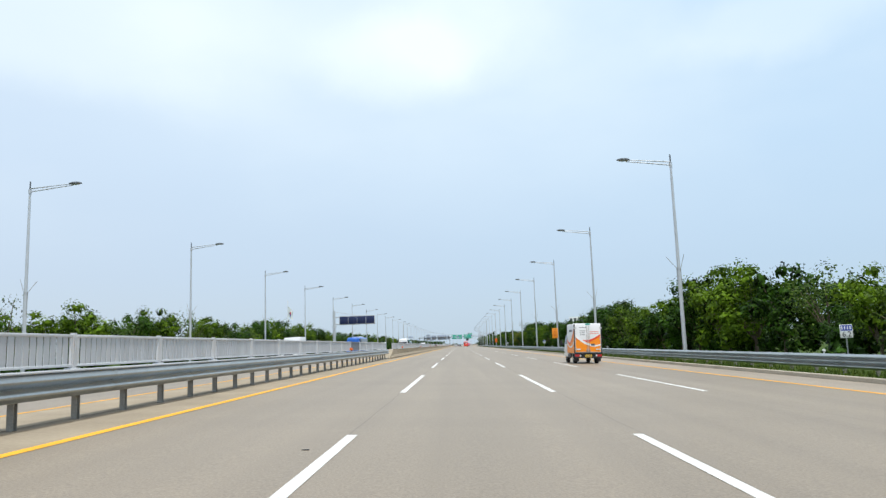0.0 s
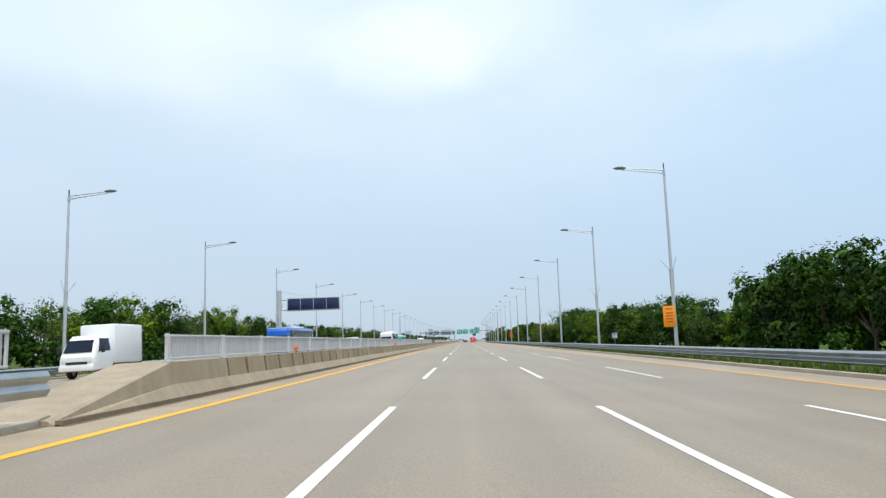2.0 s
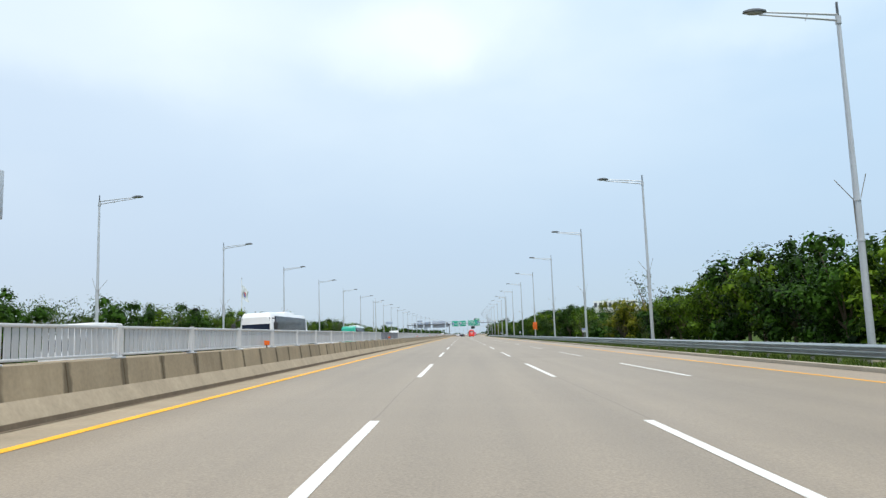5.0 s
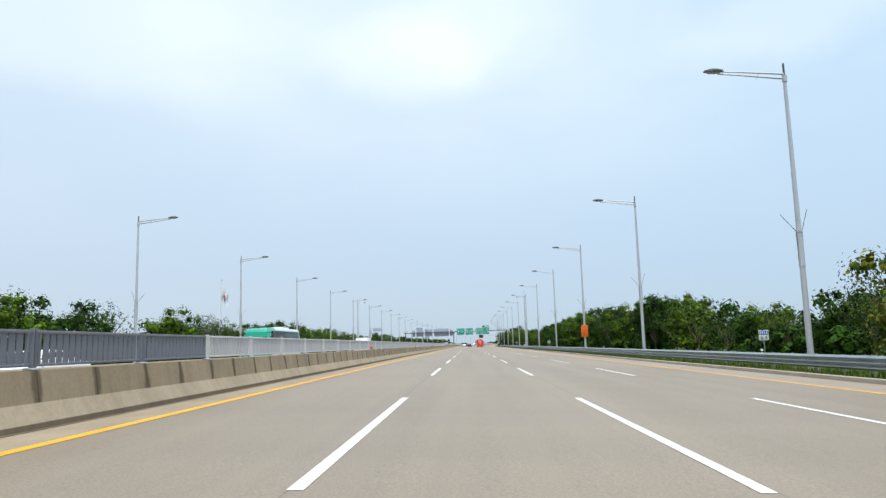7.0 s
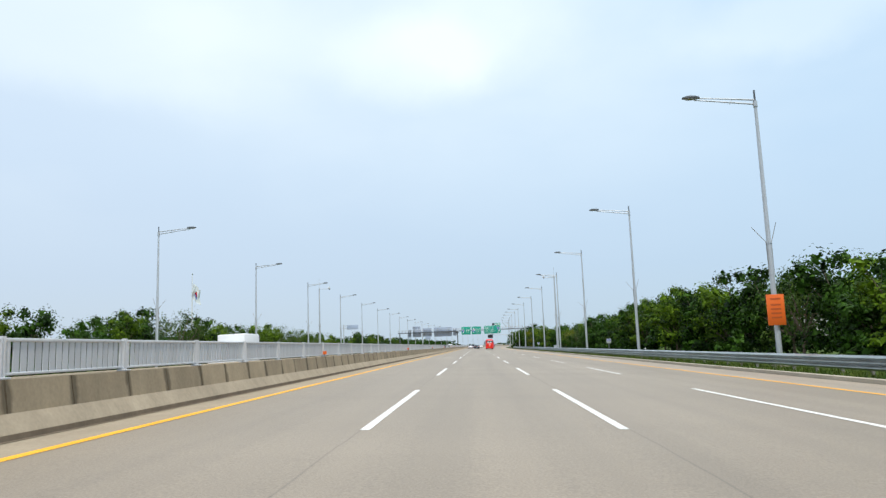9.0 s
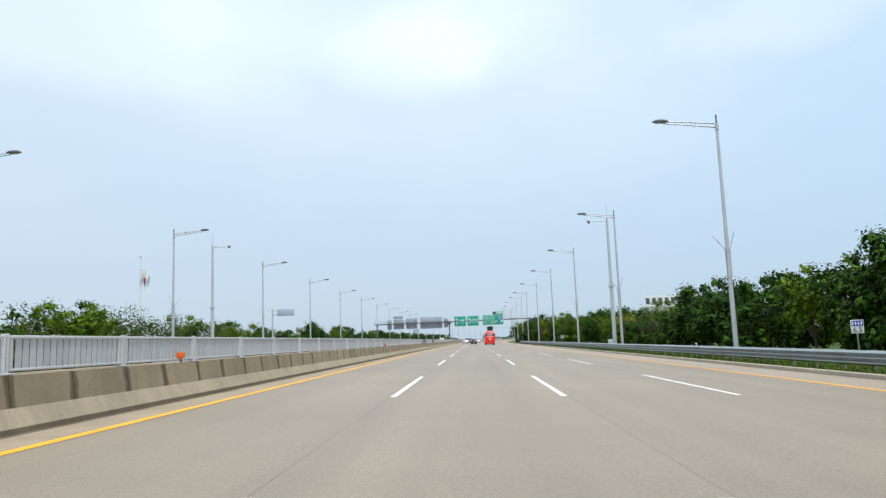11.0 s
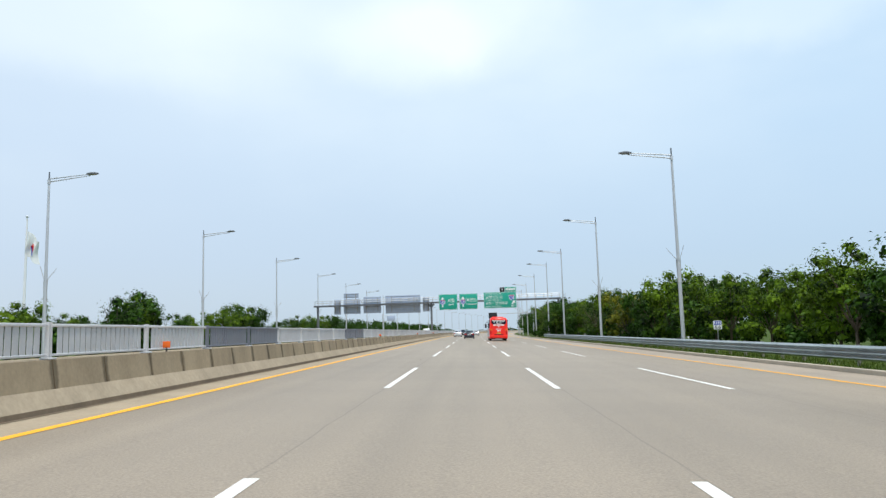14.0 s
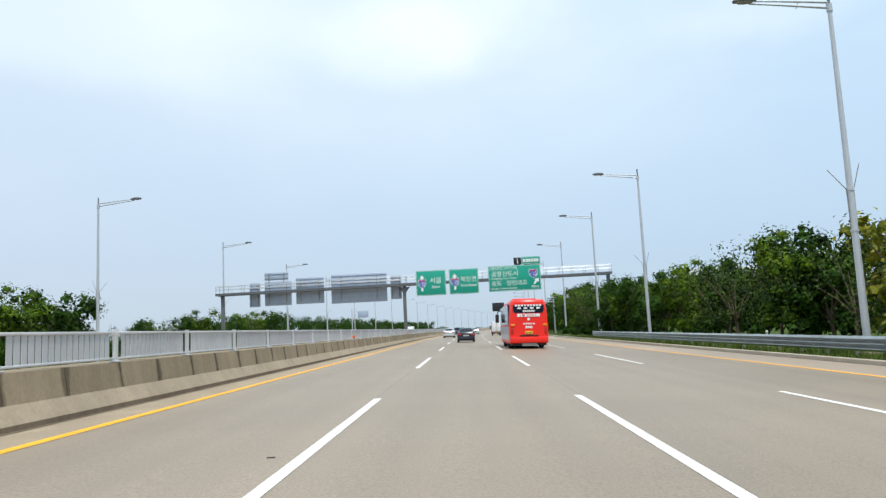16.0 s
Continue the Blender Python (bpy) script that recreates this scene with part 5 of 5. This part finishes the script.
    if art:
        # orange lower half, a red sweep and a white one across the doors and along both sides
        def wave(u):
            return 1.36 + 0.46 * (abs(u - 0.42) ** 1.7) * 2.2

        def sweep(lo, hi, u0, u1, n=14):
            us = [u0 + (u1 - u0) * k / n for k in range(n + 1)]
            return [(u, lo(u)) for u in us] + [(u, hi(u)) for u in reversed(us)]
        rear = lambda u: (u - 0.5) * 1.56
        for name, mat, lo, hi, y0 in (("orange_panel", "box_orange", lambda u: 0.74, lambda u: wave(u), -0.036), ("red_sweep", "box_red", lambda u: wave(u) - 0.03, lambda u: wave(u) + 0.10, -0.040),
                                      ("white_sweep", "sign_white", lambda u: 1.06 + 1.0 * (abs(u - 0.75) ** 1.8), lambda u: 1.16 + 1.05 * (abs(u - 0.78) ** 1.7), -0.042)):
            for u0, u1 in ((0.005, 0.49), (0.51, 0.995)):
                part(name, Shape().prism([(rear(u), z) for u, z in sweep(lo, hi, u0, u1)], "y", y0, -0.02), M[mat], box)
        for sd in (-1, 1):
            def side(u):
                return 0.05 + u * (BL - 0.1)
            for name, mat, lo, hi, dx in (("orange_panel", "box_orange", lambda u: 0.66, lambda u: 1.25 + 0.95 * abs(u - 0.62) ** 1.6 * (1.9 if u < 0.62 else 0.9), 0.004),
                                          ("red_sweep", "box_red", lambda u: 1.22 + 0.95 * abs(u - 0.62) ** 1.6 * (1.9 if u < 0.62 else 0.9), lambda u: 1.33 + 1.0 * abs(u - 0.60) ** 1.6 * (1.95 if u < 0.60 else 0.9), 0.007),
                                          ("white_sweep", "sign_white", lambda u: 0.98 + 1.4 * abs(u - 0.5) ** 2.0, lambda u: 1.08 + 1.5 * abs(u - 0.5) ** 2.0, 0.009)):
                part(name, Shape().prism([(side(u), z) for u, z in sweep(lo, hi, 0.0, 1.0)], "x", sd * (W - 0.02), sd * (W + dx)), M[mat], box)
            for k in range(4):
                part("lettering", Shape().box(min(sd * W, sd * (W + 0.006)), max(sd * W, sd * (W + 0.006)), 0.8 + k * 0.30, 1.0 + k * 0.30, 2.0, 2.14), M["ink"], box)
        for k in range(5):
            part("lettering", Shape().box(-0.52 + k * 0.085, -0.455 + k * 0.085, -0.034, -0.02, 2.24, 2.28), M["ink"], box)
        for row in range(3):
            for k in range(3):
                part("lettering", Shape().box(-0.50 + k * 0.11, -0.41 + k * 0.11, -0.034, -0.02, 2.03 - row * 0.12, 2.07 - row * 0.12), M["ink"], box)
        for row in range(2):
            for k in range(5):
                part("lettering", Shape().box(0.14 + k * 0.11, 0.23 + k * 0.11, -0.034, -0.02, 1.98 - row * 0.12, 2.015 - row * 0.12), M["box_red"], box)
        part("top_emblem", Shape().bevel_box(-0.14, 0.14, -0.03, 0.05, BH - 0.10, BH - 0.01, 0.01), M["sign_green"], box)
        part("notice", Shape().box(0.18, 0.42, -0.047, -0.035, 1.12, 1.24), M["ink"], box)
    if size != 1.0:
        t.scale = (size, size, size)
    return t


LANES = [LINE_A + LANE * (k - 0.5) for k in range(4)]
OPP = [2 * MID - x for x in LANES]
bus = coach("bright red motor coach with dark rear window and white banner", "bus_red", "bus_silver", True)
place_vehicle(bus, 4.38, 481.0)
bus.scale = (1.0, 1.0, 0.95)
place_vehicle(box_truck("small delivery truck with white and orange cargo box", art=True), 8.25, 46.0)
place_vehicle(saloon("dark blue saloon car seen from behind", "dark_paint"), 0.33, 507.0)
place_vehicle(saloon("silver white saloon car seen from behind", "silver_paint"), -2.68, 547.0)
place_vehicle(saloon("dark tall car ahead in the fast lane", "dark_paint", 0.2), -2.9, 590.0)
place_vehicle(saloon("silver saloon car far ahead", "silver_paint"), 0.6, 600.0)
place_vehicle(box_truck("white box truck ahead on the motorway", 1.05), 5.1, 566.0)
place_vehicle(box_truck("pink box truck ahead on the motorway", 0.95, pink=True), 6.4, 590.0)


def oncoming(t, lane, y_front, length):
    place_vehicle(t, OPP[lane], y_front + length, True)
    return t


truck = box_truck("large white box truck on the opposite carriageway", 1.28)
place_vehicle(truck, OPP[3] - 0.8, 99.0 + 6.4, True)
truck.scale = (1.32, 1.32, 1.32)
oncoming(coach("blue motor coach with white roof unit on the opposite carriageway", "blue_paint", "blue_paint", unit="white_paint"), 2, 127.5, 11.6)
oncoming(coach("white coach with dark windows on the opposite carriageway", "white_paint", "white_paint"), 1, 190.2, 11.6)
oncoming(coach("green and white coach on the opposite carriageway", "teal_paint", "white_paint", roof="white_paint"), 2, 256.5, 11.6)
oncoming(box_truck("white box truck on the opposite carriageway", 1.15), 2, 171.0, 5.6)
oncoming(saloon("white car on the opposite carriageway", "white_paint"), 1, 215.0, 4.7)
oncoming(box_truck("white box truck far off on the opposite carriageway", 1.2), 1, 290.0, 5.8)
oncoming(saloon("dark car on the opposite carriageway", "dark_paint"), 0, 330.0, 4.7)
oncoming(box_truck("white truck far off on the opposite carriageway", 1.2), 1, 600.0, 5.8)

# ------------------------------------------------------------------ trees


def tree_model(seed, height, spread, leaf, leaves, trunk_h, leaf_size, airy=0.0):
    """A tree: tapered trunk, forked limbs, and a crown of small bent leaves gathered in clumps along the limbs' ends."""
    r = random.Random(seed)
    t = thing("tree", label="", category="tree")
    wood = Shape()
    lean = Vector((r.uniform(-0.3, 0.3), r.uniform(-0.3, 0.3), 0))
    fork = Vector((lean.x * 0.4, lean.y * 0.4, trunk_h))
    wood.tube([(0, 0, -0.9), (lean.x * 0.15, lean.y * 0.15, trunk_h * 0.5), fork], [0.13, 0.10, 0.085], 8)
    tips = []
    for k in range(9):
        a = 2 * math.pi * (k + r.random() * 0.7) / 9
        reach = spread * r.uniform(0.45, 0.95)
        top = height * r.uniform(0.45, 0.95)
        mid_ = fork + Vector((math.cos(a) * reach * 0.45, math.sin(a) * reach * 0.45, (top - trunk_h) * 0.55))
        tip = Vector((math.cos(a) * reach, math.sin(a) * reach, top))
        wood.tube([fork, mid_, tip], [0.06, 0.04, 0.012], 6)
        tips += [(tip, 1.0)]
        if k % 2:
            tips.append((mid_, 1.2))
        else:
            tips.append(((tip + mid_) / 2 + Vector((r.uniform(-.4, .4), r.uniform(-.4, .4), r.uniform(-.1, .5))), 1.1))
    tips.append((Vector((lean.x, lean.y, height * 0.97)), 0.7))
    tips.append((Vector((lean.x, lean.y, height * 0.75)), 1.2))
    for k in range(5):                      # low boughs
        a = r.random() * 6.283
        tips.append((Vector((math.cos(a) * spread * 0.6, math.sin(a) * spread * 0.6, height * r.uniform(0.2, 0.4))), 1.0))
    part("trunk", wood, M["trunk"], t)
    v, f = [], []
    weights = [w for _, w in tips]
    for n_leaf in range(leaves + (0 if airy > 0.2 else 420)):
        inner = n_leaf >= leaves
        c, w = r.choices(tips, weights)[0]
        d = Vector((r.gauss(0, 1), r.gauss(0, 1), r.gauss(0, 0.75)))
        d = d.normalized() * (r.random() ** 0.28) * spread * 0.35 * w * (1.3 if r.random() < 0.08 + airy else 1.0)
        p = c + d * (0.62 if inner else 1.0)
        if p.z < 0.25:
            continue
        out = (d.normalized() * 1.2 + Vector((r.uniform(-.7, .7), r.uniform(-.7, .7), r.uniform(-0.2, 1.1)))).normalized()
        a = out.orthogonal().normalized()
        a.rotate(Matrix.Rotation(r.random() * 6.283, 3, out))
        b = out.cross(a)
        s = leaf_size * r.uniform(0.6, 1.3) * (2.7 if inner else 1.0)
        k = len(v)
        droop = out * (-0.25 * s)
        v += [p - a * s * 0.9 + droop, p - b * s * 0.45, p + a * s * 0.9 + droop, p + b * s * 0.45]
        f += [(k, k + 1, k + 3), (k + 1, k + 2, k + 3)]
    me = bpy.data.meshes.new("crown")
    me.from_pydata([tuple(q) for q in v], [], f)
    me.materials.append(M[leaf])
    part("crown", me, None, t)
    return t


LEAVES = 2750
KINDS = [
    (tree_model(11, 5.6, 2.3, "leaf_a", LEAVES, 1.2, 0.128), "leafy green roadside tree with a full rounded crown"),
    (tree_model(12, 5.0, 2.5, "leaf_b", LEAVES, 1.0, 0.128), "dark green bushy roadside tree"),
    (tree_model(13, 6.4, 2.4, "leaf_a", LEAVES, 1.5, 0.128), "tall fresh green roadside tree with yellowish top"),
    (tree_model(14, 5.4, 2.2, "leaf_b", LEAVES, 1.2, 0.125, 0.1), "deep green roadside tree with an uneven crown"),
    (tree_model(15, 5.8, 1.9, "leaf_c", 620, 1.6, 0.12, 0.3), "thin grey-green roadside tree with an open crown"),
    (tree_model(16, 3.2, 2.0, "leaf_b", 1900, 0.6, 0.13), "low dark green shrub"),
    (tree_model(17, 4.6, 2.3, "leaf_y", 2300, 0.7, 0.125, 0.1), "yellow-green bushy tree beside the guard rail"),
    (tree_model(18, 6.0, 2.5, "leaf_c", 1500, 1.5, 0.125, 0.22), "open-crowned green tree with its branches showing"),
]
for ob, lab in KINDS:
    tagged(ob, lab, "tree", "roadside trees")
fresh = [True] * len(KINDS)


def plant(k, x, y, z, scale, r):
    turn = r.random() * 360
    ob, lab = KINDS[k]
    m = pose(x + bend(y), y, z, 0, 0, turn)
    if fresh[k]:
        fresh[k] = False
        o = ob
        o.matrix_world = m
    else:
        o = copy_thing(ob, m)
    o.scale = (scale * r.uniform(0.92, 1.1), scale * r.uniform(0.92, 1.1), scale)


def ground_z(x):
    for (xa, za), (xb, zb2) in zip(ground_profile, ground_profile[1:]):
        if xa <= x <= xb:
            return za + (zb2 - za) * (x - xa) / (xb - xa)
    return -1.5


r = random.Random(21)


HEIGHTS = (5.6, 5.0, 6.4, 5.4, 5.8, 3.2, 4.6, 6.0)
# tops of the tree rows along the road
TOPS_R = ((0, 5.0), (30, 4.7), (36, 3.9), (41, 5.3), (50, 6.1), (56, 6.3), (62, 5.0), (74, 4.9), (84, 5.7), (103, 5.5), (112, 3.2), (118, 3.5), (121, 4.6), (126, 4.9), (138, 3.8), (146, 5.5),
          (156, 4.6), (186, 6.4), (200, 5.2), (217, 3.5), (223, 4.7), (236, 3.5), (250, 3.2), (254, 4.2), (259, 5.4), (264, 5.0), (271, 6.2), (277, 6.2), (282, 4.8), (288, 5.5))
TOPS_R += ((296, 5.7), (305, 6.2), (310, 5.4), (318, 6.4), (346, 5.2), (363, 5.3), (368, 5.6), (371, 4.1), (375, 4.2), (377, 4.7), (398, 3.7), (404, 4.5), (411, 5.4), (417, 5.2), (422, 4.4), (436, 5.1),
           (442, 5.3), (446, 6.2), (450, 5.2), (455, 4.9), (467, 5.2), (474, 6.0), (479, 6.1), (483, 5.3), (488, 5.5), (492, 6.1), (500, 5.6), (525, 6.3), (545, 7.2))
TOPS_L = ((0, 6.4), (53, 6.4), (58, 5.1), (64, 6.2), (68, 5.4), (74, 6.1), (92, 6.9), (111, 5.9), (128, 6.8), (141, 7.1), (145, 5.6), (150, 7.1), (159, 7.0), (163, 5.0), (168, 6.9), (173, 7.3),
          (178, 5.1), (193, 5.9), (224, 6.2), (285, 6.4), (292, 6.5), (296, 5.0), (300, 6.3), (304, 3.6), (309, 4.0), (314, 5.9))
TOPS_L += ((324, 6.9), (334, 6.6), (347, 5.4), (352, 6.2), (386, 6.2), (398, 5.1), (404, 5.6), (413, 5.3), (420, 6.3), (424, 3.3), (435, 5.0), (448, 4.0), (452, 5.4), (456, 6.6), (460, 6.0),
           (463, 3.4), (468, 4.7), (474, 5.0), (480, 4.1), (484, 5.4), (488, 6.4), (497, 6.3), (499, 3.6), (516, 4.2), (526, 5.8), (534, 4.4), (540, 6.0), (560, 6.2))
PALE_R = ((212, 230), (370, 384), (386, 402), (462, 468))
GAPS_L = ((266, 272), (303, 309), (422, 429), (461.5, 465), (478.5, 482), (498.5, 503))


def top_at(table, y):
    for (ya, ta), (yb, tb) in zip(table, table[1:]):
        if y <= yb:
            return ta + (tb - ta) * max(0.0, y - ya) / (yb - ya)
    return table[-1][1]


def row_tree(k, x, y, top):
    z = ground_z(x)
    plant(k, x, y, z, (top - z) / (HEIGHTS[k] + 0.38), r)


mass_v, mass_f = [], []


def mass_tree(x, y, top, n=780):
    """A far or hidden tree, added to the joined mass of leaves."""
    z = ground_z(x)
    h = top - z
    sp = h * 0.38
    centres = [Vector((r.gauss(0, 0.55) * sp, r.gauss(0, 0.55) * sp, h * r.uniform(0.3, 0.88))) for _ in range(12)]
    for _ in range(n):
        c = r.choice(centres)
        d = Vector((r.gauss(0, 1), r.gauss(0, 1), r.gauss(0, 0.8))).normalized()
        up_ = (d * 1.2 + Vector((r.uniform(-.7, .7), r.uniform(-.7, .7), r.uniform(-0.2, 1.1)))).normalized()
        p = c + d * sp * 0.42 * r.random() ** 0.4
        a = up_.orthogonal().normalized()
        a.rotate(Matrix.Rotation(r.random() * 6.283, 3, up_))
        bb = up_.cross(a)
        sz = 0.215 * r.uniform(0.6, 1.3)
        q = Vector((x + bend(y), y, z)) + p
        k = len(mass_v)
        mass_v.extend((q - a * sz, q - bb * sz * 0.55, q + a * sz, q + bb * sz * 0.55))
        mass_f.extend(((k, k + 1, k + 3), (k + 1, k + 2, k + 3)))


y = 6.0
while y < 780:
    top = top_at(TOPS_R, y)
    x = (19.6 if y < 430 else 18.6) + r.uniform(-0.9, 0.9)
    if y < 560:
        pale = any(a < y < b for a, b in PALE_R)
        k = r.choices(range(8), (1, 0, 0, 0, 1, 0, 2.0, 4) if pale else (4, 5, 3, 4, 1.0, 0.8, 0, 2.5))[0]
        row_tree(k, x, y, top * (r.uniform(0.93, 1.05) if k != 5 else 0.6))
    else:
        mass_tree(x, y, top * r.uniform(0.85, 1.05))
    if r.random() < 0.85 and not any(a < y < b for a, b in PALE_R):
        mass_tree(23.0 + r.uniform(-1.2, 1.2), y + 1.6, top * r.uniform(0.86, 1.06))
    mass_tree(21.3 + r.uniform(-0.5, 0.5), y + r.uniform(-1, 1), r.uniform(1.6, 3.0), 400)
    if r.random() < 0.3:
        mass_tree(17.9 + r.uniform(-0.4, 0.4), y + r.uniform(-1, 1), r.uniform(0.9, 1.8), 300)
    y += r.uniform(2.9, 4.0) * (1.5 if y > 560 else 1.0)
y = 40.0
while y < 800:
    top = top_at(TOPS_L, y)
    if not any(a < y < b for a, b in GAPS_L):
        x = -34.0 + r.uniform(-1.0, 1.0)
        if y < 560:
            k = r.choices(range(8), (3, 5, 2, 4, 2.5, 1.0, 0, 3.5))[0]
            row_tree(k, x, y, top * (r.uniform(0.90, 1.05) if k != 5 else 0.62))
        else:
            mass_tree(x, y, top * r.uniform(0.8, 1.05))
        if r.random() < 0.6:
            mass_tree(-38.5 + r.uniform(-1.5, 1.5), y + 2, top * r.uniform(0.8, 1.0), 520)
    y += r.uniform(3.6, 5.0) * (1.5 if y > 560 else 1.0)
plant(4, 20.5, 218.7, ground_z(20.5), 1.36, r)
row_tree(6, 18.6, 223.0, 4.8)
row_tree(1, 18.8, 121.0, 4.8)
plant(4, 20.5, 491.2, ground_z(20.5), 1.3, r)
for k, x, y, top in ((1, 16.6, 517.5, 5.4), (3, 15.9, 512.0, 5.0), (0, 17.0, 508.0, 5.6), (5, 15.6, 516.0, 2.6)):
    row_tree(k, x, y, top)
row_tree(2, 17.9, 474.0, 6.1)
row_tree(0, 18.0, 446.0, 6.2)
row_tree(3, -34.0, 453.0, 5.8)
row_tree(1, -34.0, 457.0, 6.7)
for k, x, y, top in ((3, 24.0, 598.0, 9.6), (1, 27.5, 602.0, 11.0), (3, 30.5, 600.0, 9.0)):
    row_tree(k, x, y, top)
y = 10.0
while y < 620:
    mass_tree(-31.8 + r.uniform(-0.5, 0.5), y, r.uniform(1.4, 2.6), 280)
    y += r.uniform(1.8, 2.8)
for k in range(14):
    mass_tree(14.6 + r.uniform(-0.6, 0.8), 513 + k * 2.1, r.uniform(0.5, 1.1), 260)
# drawn in the darkest leaves, whose colour holds the shade under the crowns
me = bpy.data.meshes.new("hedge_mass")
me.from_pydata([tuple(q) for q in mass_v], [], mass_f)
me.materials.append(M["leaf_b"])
tagged(new("hedge_mass", me), "dense undergrowth and farther trees behind the front row, darkened for shade", "trees", kind="stuff")

# ------------------------------------------------------------------ rough grass on the verge
v, f = [], []
rg = random.Random(3)
for _ in range(60000):
    y = rg.uniform(5, 520)
    x = rg.choice((rg.uniform(KERB_R + 0.25, 16.5), rg.uniform(12.8, 14.2)))
    h = rg.uniform(0.06, 0.24)
    a = rg.random() * 6.283
    w = rg.uniform(0.012, 0.03)
    lx, ly = rg.uniform(-0.1, 0.1), rg.uniform(-0.1, 0.1)
    k = len(v)
    z = ground_z(x) - 0.01
    v += [(x + bend(y) - math.cos(a) * w, y - math.sin(a) * w, z), (x + bend(y) + math.cos(a) * w, y + math.sin(a) * w, z), (x + bend(y) + lx, y + ly, z + h)]
    f.append((k, k + 1, k + 2))
me = bpy.data.meshes.new("verge_grass")
me.from_pydata(v, [], f)
me.materials.append(M["grass_blade"])
tagged(new("verge_grass", me), "rough green grass tufts along the kerb and guard rail", "grass", kind="stuff")

# ------------------------------------------------------------------ far woods, hills, buildings, flag


def far_wood(name, x0, x1, y0, y1, top, n, seed, label):
    rr = random.Random(seed)
    v, f = [], []
    for _ in range(n):
        u = rr.random()
        x, y = x0 + (x1 - x0) * u, y0 + (y1 - y0) * u + rr.uniform(-12, 12)
        hh = top * (0.6 + 0.5 * noise.noise(Vector((u * 40, seed, 0.5))))
        z = -1.5 + max(0.5, hh) * rr.random() ** 0.7
        s = rr.uniform(0.5, 1.2)
        k = len(v)
        d = Vector((rr.gauss(0, 1), rr.gauss(0, 1), rr.gauss(0, 1))).normalized()
        a = d.orthogonal().normalized() * s
        b = d.cross(a) * 0.7
        c = Vector((x, y, z))
        v += [c - a, c - b, c + a, c + b]
        f += [(k, k + 1, k + 3), (k + 1, k + 2, k + 3)]
    me = bpy.data.meshes.new(name)
    me.from_pydata([tuple(q) for q in v], [], f)
    me.materials.append(M["leaf_b"])
    tagged(new(name, me), label, "woods", kind="stuff")


far_wood("far_woods", -60, -420, 300, 1500, 8, 9000, 2, "distant green tree belt beyond the fields")
far_wood("far_woods_ahead", -150, 500, 1560, 1450, 9, 14000, 4, "distant tree line where the motorway bends away")
far_wood("far_woods_beyond", 60, 420, 250, 1300, 8, 9000, 6, "distant green tree belt behind the hedge")


def building(x, y, w, d, h, label, sign=False):
    t = thing("far_building", (x, y, -1.5), label=label, category="building")
    wall = part("wall", Shape().box(-w / 2, w / 2, -d / 2, d / 2, 0, h), M["far_wall"], t)
    part("roof", Shape().box(-w / 2 - 0.3, w / 2 + 0.3, -d / 2 - 0.3, d / 2 + 0.3, h, h + 0.5), M["far_wall" if sign else "far_roof"], t)
    cols, rows = max(2, int(w / 4)), max(1, int(h / 3.2))
    for i in range(cols):
        for j in range(rows):
            cx = -w / 2 + (i + 0.5) * w / cols
            part("window", Shape().box(cx - 0.9, cx + 0.9, -d / 2 - 0.06, -d / 2 + 0.05, 1.0 + j * 3.2, 2.5 + j * 3.2), M["glass_dark"], wall)
    if sign:
        b = part("roof_sign", Shape().box(-w / 2, w / 2, -d / 2, -d / 2 + 0.3, h + 0.5, h + 9.0), M["sign_white"], t, "long white rooftop sign with dark lettering")
        for k in range(9):
            part("lettering", Shape().box(-w / 2 + 0.7 + k * w / 9.3, -w / 2 + 0.7 + k * w / 9.3 + w / 16, -d / 2 - 0.1, -d / 2, h + 2.5, h + 7.0), M["ink"], b)


building(153, 864, 44, 20, 22.0, "pale large building with a long rooftop sign", True)
building(106, 494, 16, 12, 8.6, "pale apartment block behind the trees")
building(62, 250, 12, 10, 6.6, "pale house with red-brown roof behind the trees")
building(70, 452, 12, 10, 6.6, "pale house with red-brown roof behind the trees")

t = thing("flagpole", (-146.2, 614.3, -1.5), label="very tall white flagpole with a hanging white flag", category="flagpole")
part("pole", Shape().tube([(0, 0, 0), (0, 0, 25), (0, 0, 44.6)], [0.55, 0.42, 0.25], 12), M["white_paint"], t)
part("finial", Shape().tube([(0, 0, 44.6), (0, 0, 45.0), (0, 0, 45.4)], [0.3, 0.5, 0.2], 10), M["pole"], t)
s, nu, nv = Shape(), 14, 18
grid = []
for j in range(nv + 1):
    for i in range(nu + 1):
        u, w_ = i / nu, j / nv
        grid.append((0.3 + 3.9 * u + 0.4 * math.sin(5 * w_ + 2 * u), -0.7 * math.sin(9 * u + 2.5 * w_), 40.0 - 8.5 * w_ - 3.6 * u * (1 - 0.3 * w_) + 0.5 * math.sin(6 * u)))
s.add(grid, [(j * (nu + 1) + i, j * (nu + 1) + i + 1, (j + 1) * (nu + 1) + i + 1, (j + 1) * (nu + 1) + i) for j in range(nv) for i in range(nu)], True)
flag = part("flag", s, M["sign_white"], t)
for name, mat, rows_ in (("red_emblem", "sign_red", (6, 10)), ("blue_emblem", "sign_blue", (9, 13))):
    e = Shape()
    e.add([(x, y - 0.12, z) for x, y, z in grid], [(j * (nu + 1) + i, j * (nu + 1) + i + 1, (j + 1) * (nu + 1) + i + 1, (j + 1) * (nu + 1) + i) for j in range(*rows_) for i in range(4, 10) if (i - 7) ** 2 + (j - 9.5) ** 2 < 11], True)
    part(name, e, M[mat], flag)
